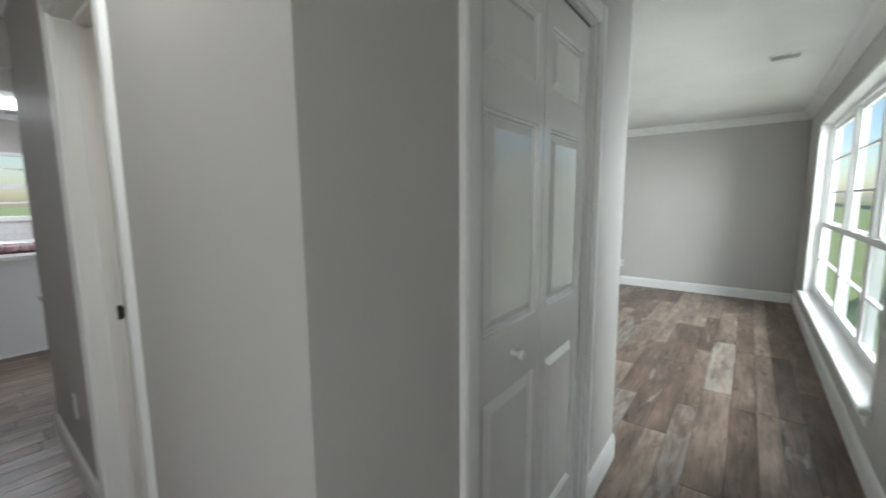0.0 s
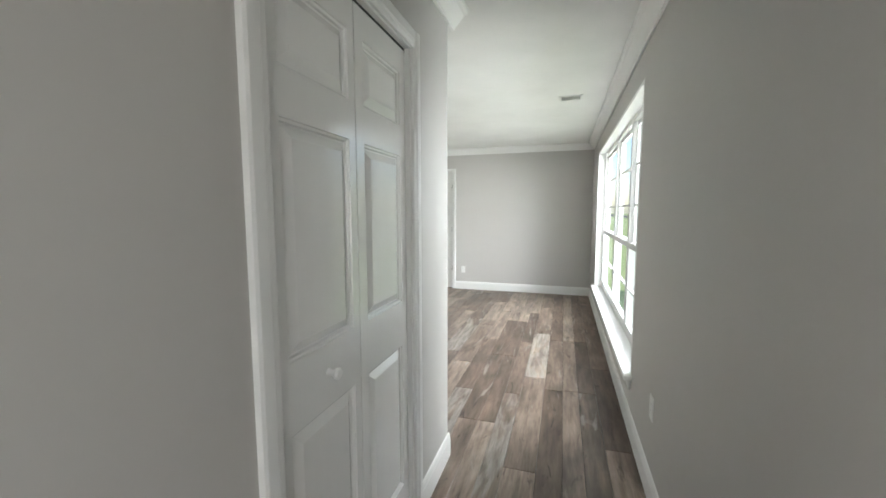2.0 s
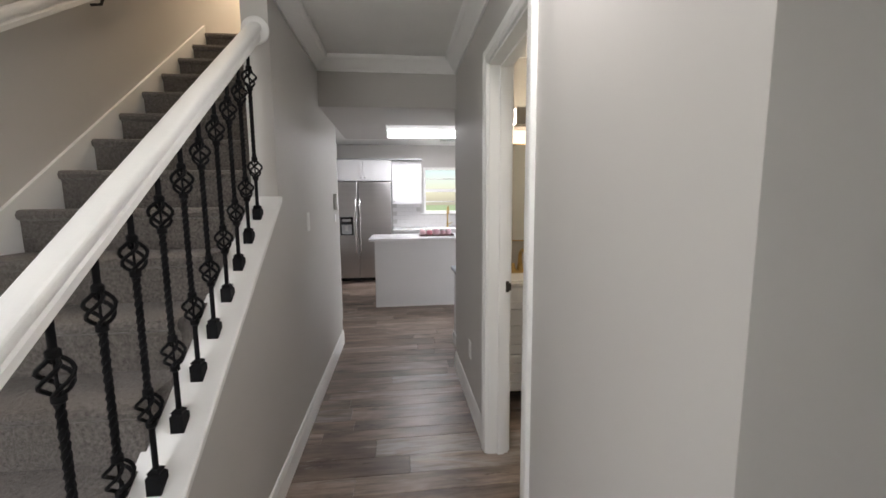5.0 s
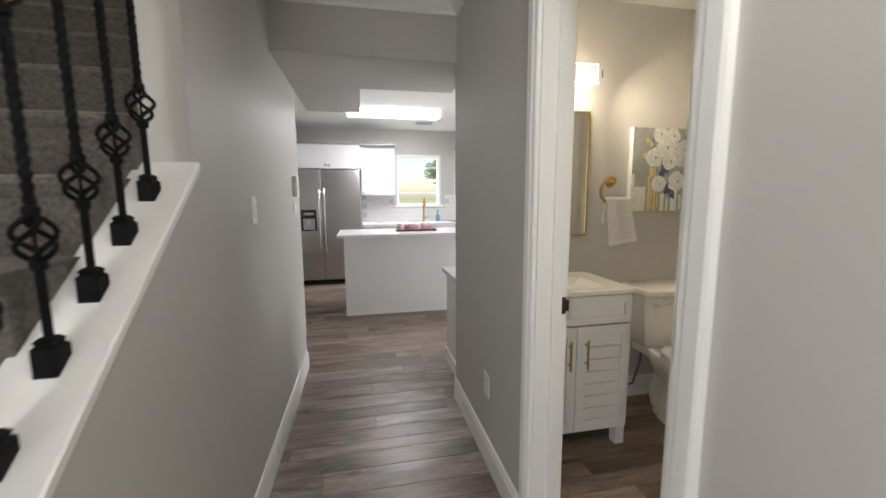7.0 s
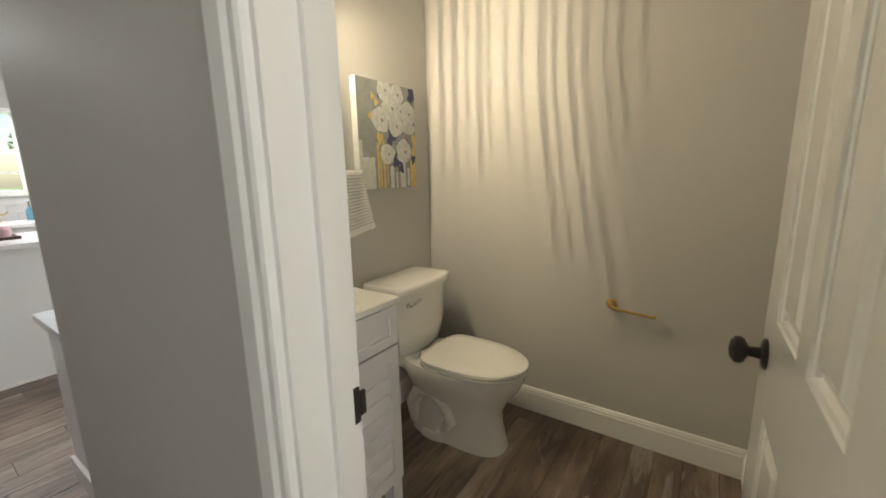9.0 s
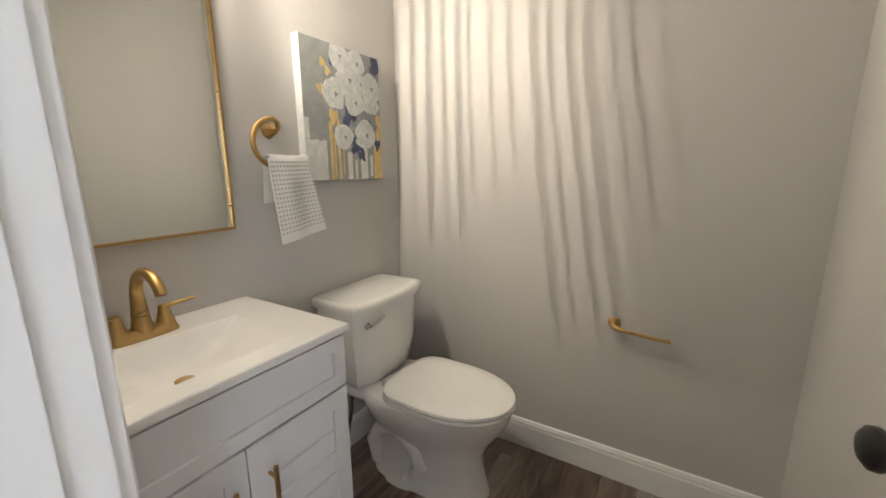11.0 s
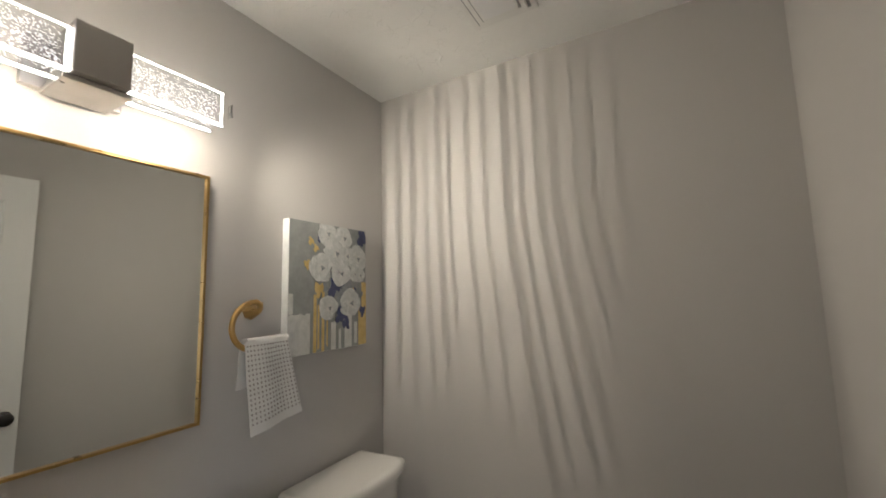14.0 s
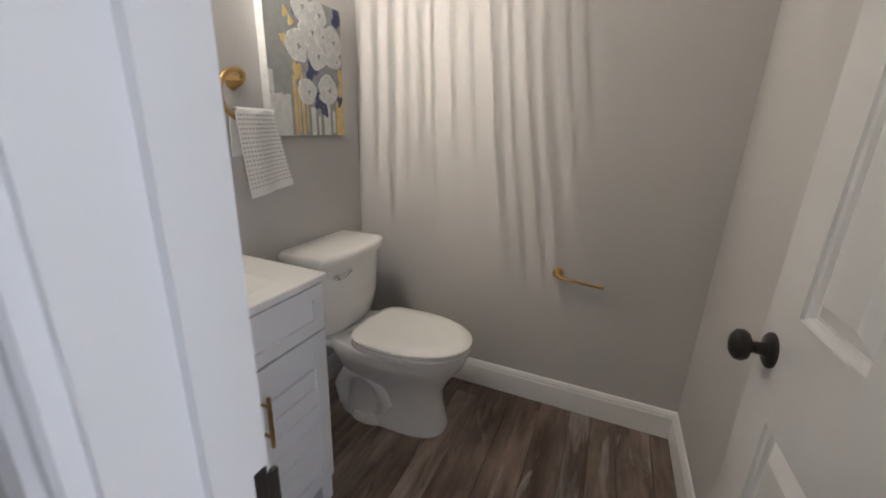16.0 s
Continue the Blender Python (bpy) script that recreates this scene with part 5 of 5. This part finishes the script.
part("flush_lever", bm, CHROME, to, "chrome flush lever", smooth=True)
sh = thing("water_supply", (-3.18, 1.80, .2), "braided supply hose and shutoff valve beside the toilet", "supply line")
part("hose", tube(bmesh.new(), [(-3.16, 1.72, .17), (-3.12, 1.72, .19), (-3.10, 1.76, .14), (-3.10, 1.84, .16), (-3.11, 1.89, .28), (-3.11, 1.90, .41)], .007, 10), BRAID, sh, smooth=True)
part("valve", lathe(bmesh.new(), [(.025, 0), (.025, .004), (.009, .006), (.009, .045)], (BX0, 1.72, .17), "x", 14), CHROME, sh, smooth=True)

# paper holder
tp = thing("toilet_paper_holder", (-2.1, BY1, .71), "brass single-arm toilet paper holder, empty", "paper holder")
part("wall_plate", lathe(bmesh.new(), [(.024, 0), (.024, -.008), (.018, -.014), (.011, -.040)], (-2.202, BY1, .674), "y", 20), GOLD, tp, smooth=True)
part("arm", tube(bmesh.new(), [(-2.202, BY1 - .036, .674), (-2.187, BY1 - .052, .671), (-2.152, BY1 - .056, .666), (-2.03, BY1 - .056, .658), (-2.01, BY1 - .056, .660)], [.011, .009, .0068, .0068, .009], 12), GOLD, tp, "bent brass arm", smooth=True)

# ---- kitchen ----
isl = thing("kitchen_island", (-5.8, 1.0, 0), "painted grey-white kitchen island", "island")
part("body", boxes((-6.08, -5.46, .02, 2.05, .0, .878)), CABINET, isl)
part("end_trim", boxes((-5.462, -5.452, .02, 2.05, 0, .018)), TRIM, isl)
itop = thing("island_worktop", (-5.8, 1.0, .88), "white quartz island worktop", "worktop")
part("slab", rbox(-6.16, -5.40, -.05, 2.12, .878, .912, .004), QUARTZ, itop)
tray = thing("wooden_tray", (-5.78, .85, .912), "dark walnut tray on the island", "tray")
part("base", rbox(-5.88, -5.70, .62, 1.10, .912, .922, .003), WALNUT, tray)
part("rim", boxes((-5.705, -5.695, .62, 1.10, .922, .932), (-5.885, -5.875, .62, 1.10, .922, .932), (-5.875, -5.705, 1.09, 1.10, .922, .932), (-5.875, -5.705, .62, .63, .922, .932)), WALNUT, tray)
for i, (yy, mm, r) in enumerate(((.67, PALEPINK, .042), (.765, PINK, .044), (.865, PALEPINK, .050), (.955, PALEPINK, .036), (1.035, PALEPINK, .040))):
    j = thing("ornament_jar", (-5.79, yy, .922), "small pink glazed jar on the island tray" if mm is PINK else "small pale pink jar on the island tray", "jar", "jars on the tray")
    part("jar", lathe(bmesh.new(), [(r * .75, .922), (r, .945), (r, .978), (r * .7, .990)], (-5.79, yy, 0), "z", 16), mm, j, smooth=True)
    part("lid", lathe(bmesh.new(), [(r * .85, .988), (r * .8, 1.002), (r * .2, 1.010)], (-5.79, yy, 0), "z", 16), CERAMIC if i % 2 else mm, j, smooth=True)

fr = thing("refrigerator", (-7.5, -.25, 0), "stainless side-by-side refrigerator with a black dispenser", "refrigerator")
part("cabinet", rbox(KX + .02, -7.22, -.72, .215, .02, 1.72, .006), GREYPLASTIC, fr)
part("kick_grille", boxes((-7.225, -7.20, -.70, .20, .02, .075)), BLACK, fr, "black kick grille")
fd_ = part("freezer_door", rbox(-7.218, -7.145, -.72, -.352, .08, 1.73, .012, 3), STEEL, fr, "stainless freezer door", smooth=True)
rd_ = part("fridge_door", rbox(-7.218, -7.145, -.344, .215, .08, 1.73, .012, 3), STEEL, fr, "stainless fridge door", smooth=True)
dsp = part("dispenser", rbox(-7.15, -7.140, -.655, -.435, .83, 1.14, .004), BLACK, fd_, "black ice and water dispenser")
part("recess", rbox(-7.1405, -7.1385, -.630, -.460, .845, 1.01, .0008), GREYPLASTIC, dsp, "grey dispenser recess")
part("paddle", rbox(-7.139, -7.132, -.570, -.520, .90, .99, .002), STEEL, dsp, "steel paddle")
part("display", rbox(-7.1405, -7.139, -.615, -.475, 1.06, 1.10, .0006), STEEL, dsp)
for yy, dd in ((-.385, fd_), (-.312, rd_)):
    hb = tube(bmesh.new(), [(-7.14, yy, .50), (-7.10, yy, .53), (-7.10, yy, 1.0), (-7.10, yy, 1.42), (-7.14, yy, 1.45)], .014, 12)
    part("handle", hb, CHROME, dd, "long steel handle", smooth=True)


def kitchen_cabinet(y0, y1, z0, z1, doors, xf, label, group):
    cb = thing("kitchen_cabinet", (xf - .15, (y0 + y1) / 2, z0), label, "cabinet", group)
    part("body", boxes((KX, xf - .02, y0, y1, z0, z1)), CABINET, cb)
    w = (y1 - y0) / doors
    for i in range(doors):
        a, b = y0 + w * i + .003, y0 + w * (i + 1) - .003
        bm = bmesh.new()
        f = .055
        for q in ((a, a + f, z0 + .003, z1 - .003), (b - f, b, z0 + .003, z1 - .003), (a + f, b - f, z1 - .003 - f, z1 - .003), (a + f, b - f, z0 + .003, z0 + f)):
            box(bm, xf - .02, xf, *q)
        box(bm, xf - .02, xf - .010, a + f, b - f, z0 + f, z1 - f - .003)
        d = part("door", bm, CABINET, cb)
        ky = b - .03 if i % 2 == 0 and doors > 1 else a + .03
        part("knob", lathe(bmesh.new(), [(.006, 0), (.006, .012), (.013, .018), (.010, .026)], (xf, ky, z0 + .05 if z0 > 1 else z1 - .06), "x", 12), CHROME, d, smooth=True)
    return cb


kitchen_cabinet(-.76, .225, 1.76, 2.12, 2, -7.40, "white shaker cabinet over the refrigerator", "upper cabinets")
kitchen_cabinet(.23, .765, 1.35, 2.12, 1, -7.52, "white shaker wall cabinet beside the window", "upper cabinets")
kitchen_cabinet(1.83, 2.60, 1.35, 2.12, 2, -7.52, "white shaker wall cabinet beyond the window", "upper cabinets")
structure("cabinet_crown", boxes((KX, -7.38, -.76, .765, 2.12, 2.145), (KX, -7.50, 1.83, 2.60, 2.12, 2.145)), GREYPLASTIC, "grey trim strip above the wall cabinets", "trim")
for a, b in ((.235, .80), (.80, 1.70), (1.70, 2.60)):
    kitchen_cabinet(a, b, .10, .870, 2 if b - a > .6 else 1, -7.26, "white shaker base cabinet along the window wall", "base cabinets")
structure("cabinet_plinth", boxes((KX, -7.31, .235, 2.60, 0, .10)), CABINET, "white recessed plinth under the base cabinets", "trim")
kt = thing("kitchen_worktop", (-7.5, 1.4, .87), "white quartz worktop along the window wall", "worktop")
part("slab", rbox(KX, -7.235, .23, 2.60, .870, .905, .004), QUARTZ, kt)
kf = thing("kitchen_faucet", (-7.72, 1.26, .905), "tall brass kitchen faucet", "faucet")
part("base", lathe(bmesh.new(), [(.030, 0), (.030, .006), (.020, .012), (.017, .10)], (-7.72, 1.26, .905), "z", 18), GOLD, kf, smooth=True)
part("spout", tube(bmesh.new(), [(-7.72, 1.26, 1.0), (-7.72, 1.26, 1.20), (-7.71, 1.26, 1.26), (-7.66, 1.26, 1.30), (-7.60, 1.26, 1.29), (-7.56, 1.26, 1.24), (-7.555, 1.26, 1.16)], .013, 14), GOLD, kf, smooth=True)
part("lever", tube(bmesh.new(), [(-7.72, 1.275, .97), (-7.715, 1.32, .975), (-7.71, 1.345, 1.0)], .007, 10), GOLD, kf, smooth=True)
sb = thing("soap_bottle", (-7.70, 1.50, .905), "blue soap bottle with a dark pump beside the sink", "bottle")
part("bottle", lathe(bmesh.new(), [(.030, 0), (.032, .01), (.032, .10), (.014, .125), (.012, .135)], (-7.70, 1.50, .905), "z", 18), SOAPBLUE, sb, smooth=True)
part("pump", tube(bmesh.new(), [(-7.70, 1.50, 1.04), (-7.70, 1.50, 1.09), (-7.665, 1.50, 1.092)], .007, 8), BLACK, sb, smooth=True)
hob = thing("cooktop_edge", (-7.5, 2.1, .906), "black glass cooktop set in the worktop", "cooktop")
part("glass_top", rbox(-7.75, -7.28, 1.72, 2.35, .905, .915, .003), BLACK, hob)

desk = thing("desk_cabinet", (-3.75, 1.5, 0), "white built-in desk-height cabinet beside the hall's end", "cabinet")
part("body", boxes((-4.08, -3.33, .872, 2.30, 0, .715)), CABINET, desk)
part("plinth_board", boxes((-4.092, -3.475, .858, .872, 0, .10)), TRIM, desk)
dt = thing("desk_worktop", (-3.75, 1.5, .72), "white quartz top on the desk cabinet", "worktop")
part("slab", rbox(-4.145, -3.33, .848, 2.34, .716, .750, .003), QUARTZ, dt)
# the part of the slab beside the hall wall's end stays clear of it

uc = thing("wall_cabinet", (-3.54, 1.4, 1.315), "white shaker wall cabinet over the desk worktop", "cabinet", "upper cabinets")
part("body", rbox(-3.70, -3.357, .862, 1.90, 1.325, 2.085, .003), CABINET, uc)
part("bottom_lip", rbox(-3.725, -3.357, .856, 1.906, 1.313, 1.328, .002), CABINET, uc)
for a, b in ((.866, 1.380), (1.384, 1.896)):
    bm = boxes((-3.720, -3.701, a, a + .055, 1.332, 2.08), (-3.720, -3.701, b - .055, b, 1.332, 2.08), (-3.720, -3.701, a + .055, b - .055, 1.332, 1.387), (-3.720, -3.701, a + .055, b - .055, 2.025, 2.08), (-3.710, -3.701, a + .055, b - .055, 1.387, 2.025))
    part("door", bm, CABINET, uc)

# made-up ceiling fixture, never in view, that carries the hall's fill light
el = thing("entry_fill_fixture", (-1.20, .62, H), "round glowing disc added to the entry ceiling out of view, as fill light", "ceiling light")
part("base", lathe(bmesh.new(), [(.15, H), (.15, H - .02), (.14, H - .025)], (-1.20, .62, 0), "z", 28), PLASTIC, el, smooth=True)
part("diffuser", lathe(bmesh.new(), [(.138, H - .024), (.13, H - .05), (.08, H - .068), (.01, H - .072)], (-1.20, .62, 0), "z", 28), FILAMENT, el, "added glowing disc", smooth=True)
kl = thing("kitchen_ceiling_light", (-6.4, .68, H), "long lit fluorescent ceiling light with a white diffuser", "ceiling light")
part("diffuser", rbox(-6.50, -6.30, .07, 1.29, H - .085, H - .004, .03, 4), TUBE, kl, "glowing white diffuser", smooth=True)
for yy in (.05, 1.275):
    part("end_cap", rbox(-6.515, -6.285, yy, yy + .035, H - .09, H, .006), PLASTIC, kl)


# trees beyond the windows
def tree(x, y, hgt, seed):
    rn = random.Random(seed)
    t = thing("tree", (x, y, -.35), "leafy green garden tree seen through the window", "tree", "trees outside")
    bm = tube(bmesh.new(), [(x, y, -.35), (x + .1, y, hgt * .3), (x, y + .1, hgt * .7)], [.22, .16, .06], 9)
    for k in range(6):
        a, z = rn.uniform(0, 6.28), hgt * rn.uniform(.3, .6)
        tube(bm, [(x, y, z), (x + math.cos(a) * hgt * .18, y + math.sin(a) * hgt * .18, z + hgt * .14), (x + math.cos(a) * hgt * .3, y + math.sin(a) * hgt * .3, z + hgt * .22)], [.07, .045, .02], 6)
    part("trunk", bm, BARK, t, smooth=True)
    cr = bmesh.new()
    for k in range(1500):
        a, u, r = rn.uniform(0, 6.28), rn.uniform(-1, 1), hgt * .36 * rn.random() ** .45
        s = math.sqrt(1 - u * u)
        c = Vector((x + r * s * math.cos(a), y + r * s * math.sin(a), hgt * .72 + r * u * .85))
        d = Vector((rn.uniform(-1, 1), rn.uniform(-1, 1), rn.uniform(-1, 1))).normalized()
        e = d.orthogonal().normalized()
        q = rn.uniform(.12, .28) * hgt / 8
        cr.faces.new([cr.verts.new(c + p) for p in (d * q, e * q * .5, -d * q, -e * q * .5)])
    part("crown", cr, FOLIAGE, t)


for i, (x, y, hg) in enumerate(((26, 22, 9), (24, 34, 8), (30, 44, 10), (22, 58, 8), (34, 70, 11), (-170, 33.0, 17))):
    tree(x, y, hg, 300 + i)

# ---- small repeated pieces ----
# subway tiles over the kitchen worktop
bs = structure("backsplash", boxes((KX, KX + .006, .23, .82, .905, 1.35), (KX, KX + .006, .82, 1.58, .905, 1.15), (KX, KX + .006, 1.58, 2.6, .905, 1.35)), MORTAR, "grey grout bed of the kitchen backsplash", "backsplash")
tile_bm = rbox(0, .007, .0015, .1485, .0015, .0735, .001, 1)
tile_me = mesh_of("tile", tile_bm, TILE)
for r in range(6):
    for c in range(-1, 16):
        y, z = .23 + c * .15 + (.075 if r % 2 else 0), .905 + r * .075
        if y < .229 or y + .15 > 2.6 or z + .075 > 1.36 or (y + .15 > .80 and y < 1.6 and z + .075 > 1.15):
            continue
        t = new("tile", tile_me)
        t.location = (KX + .006, y, z)
        t.parent = bs

# floor planks, all running along y, in boards of mixed widths
PL = 1.22
SEAMS = [XF, .08, -.045, -.16, -.295, -.468, -.585, -.70, -.835, -.97, -1.15, -1.33, -1.47, -1.59, -1.73, -1.863, -1.97, -2.065, -2.198, -2.345, -2.506, -2.61, -2.728, -2.885, -3.01, -3.10, -3.218, -3.34]
WIDTHS = [.165, .12, .135, .17, .115, .15]
while SEAMS[-1] - .18 > KX:
    SEAMS.append(SEAMS[-1] - WIDTHS[len(SEAMS) % 6])
SEAMS.append(KX)
# a board's end in some rows, and the whitewashed boards by row and a place along them
ENDS = {0: 2.90, 1: 3.61, 2: 3.61, 3: 3.59, 4: 3.79, 5: 3.455, 6: 3.0, 7: 3.0, 8: 3.44, 10: 4.20, 18: .375, 19: .19, 22: .01, 26: .265}
PALE = {(4, 4.4), (5, 2.9), (8, 2.9), (10, 4.8), (18, .8), (19, .6), (22, -.4), (26, .6), (16, 2.2)}
floor = new("floor")
ORIGIN[floor.name] = Vector((0, 0, 0))
tagged(floor, "grey-brown weathered vinyl plank floor with scattered pale planks", "floor", kind="structure")


PLANKS = {}


def plank_mesh(w, l, material):
    key = (round(w, 3), round(l, 3), material.name)
    if key not in PLANKS:
        bm = bmesh.new()
        g, d = .0009, .0016
        lo = [(g, g, -.011), (w - g, g, -.011), (w - g, l - g, -.011), (g, l - g, -.011)]
        mid = [(g, g, -d), (w - g, g, -d), (w - g, l - g, -d), (g, l - g, -d)]
        top_ = [(g + d, g + d, 0), (w - g - d, g + d, 0), (w - g - d, l - g - d, 0), (g + d, l - g - d, 0)]
        loft(bm, [lo, mid, top_])
        PLANKS[key] = mesh_of("plank", bm, material)
    return PLANKS[key]


rnd = random.Random(11)
for row, (xa, xb) in enumerate(zip(SEAMS, SEAMS[1:])):
    off = rnd.uniform(0, PL)
    y0, y1 = YS, YFAR + .03 if xa > -4.2 else 3.2
    y = y0 - off
    if row in ENDS:
        y = ENDS[row] - PL * math.ceil((ENDS[row] - y0) / PL)
    while y < y1:
        a, b = max(y, y0), min(y + PL, y1)
        if b - a > .04:
            washed = any(r == row and y < p < y + PL for r, p in PALE)
            ob = new("plank", plank_mesh(xa - xb, b - a, FLOOR_PALE if washed else FLOOR))
            ob.location = (xb, a, 0)
            ob.parent = floor
        y += PL
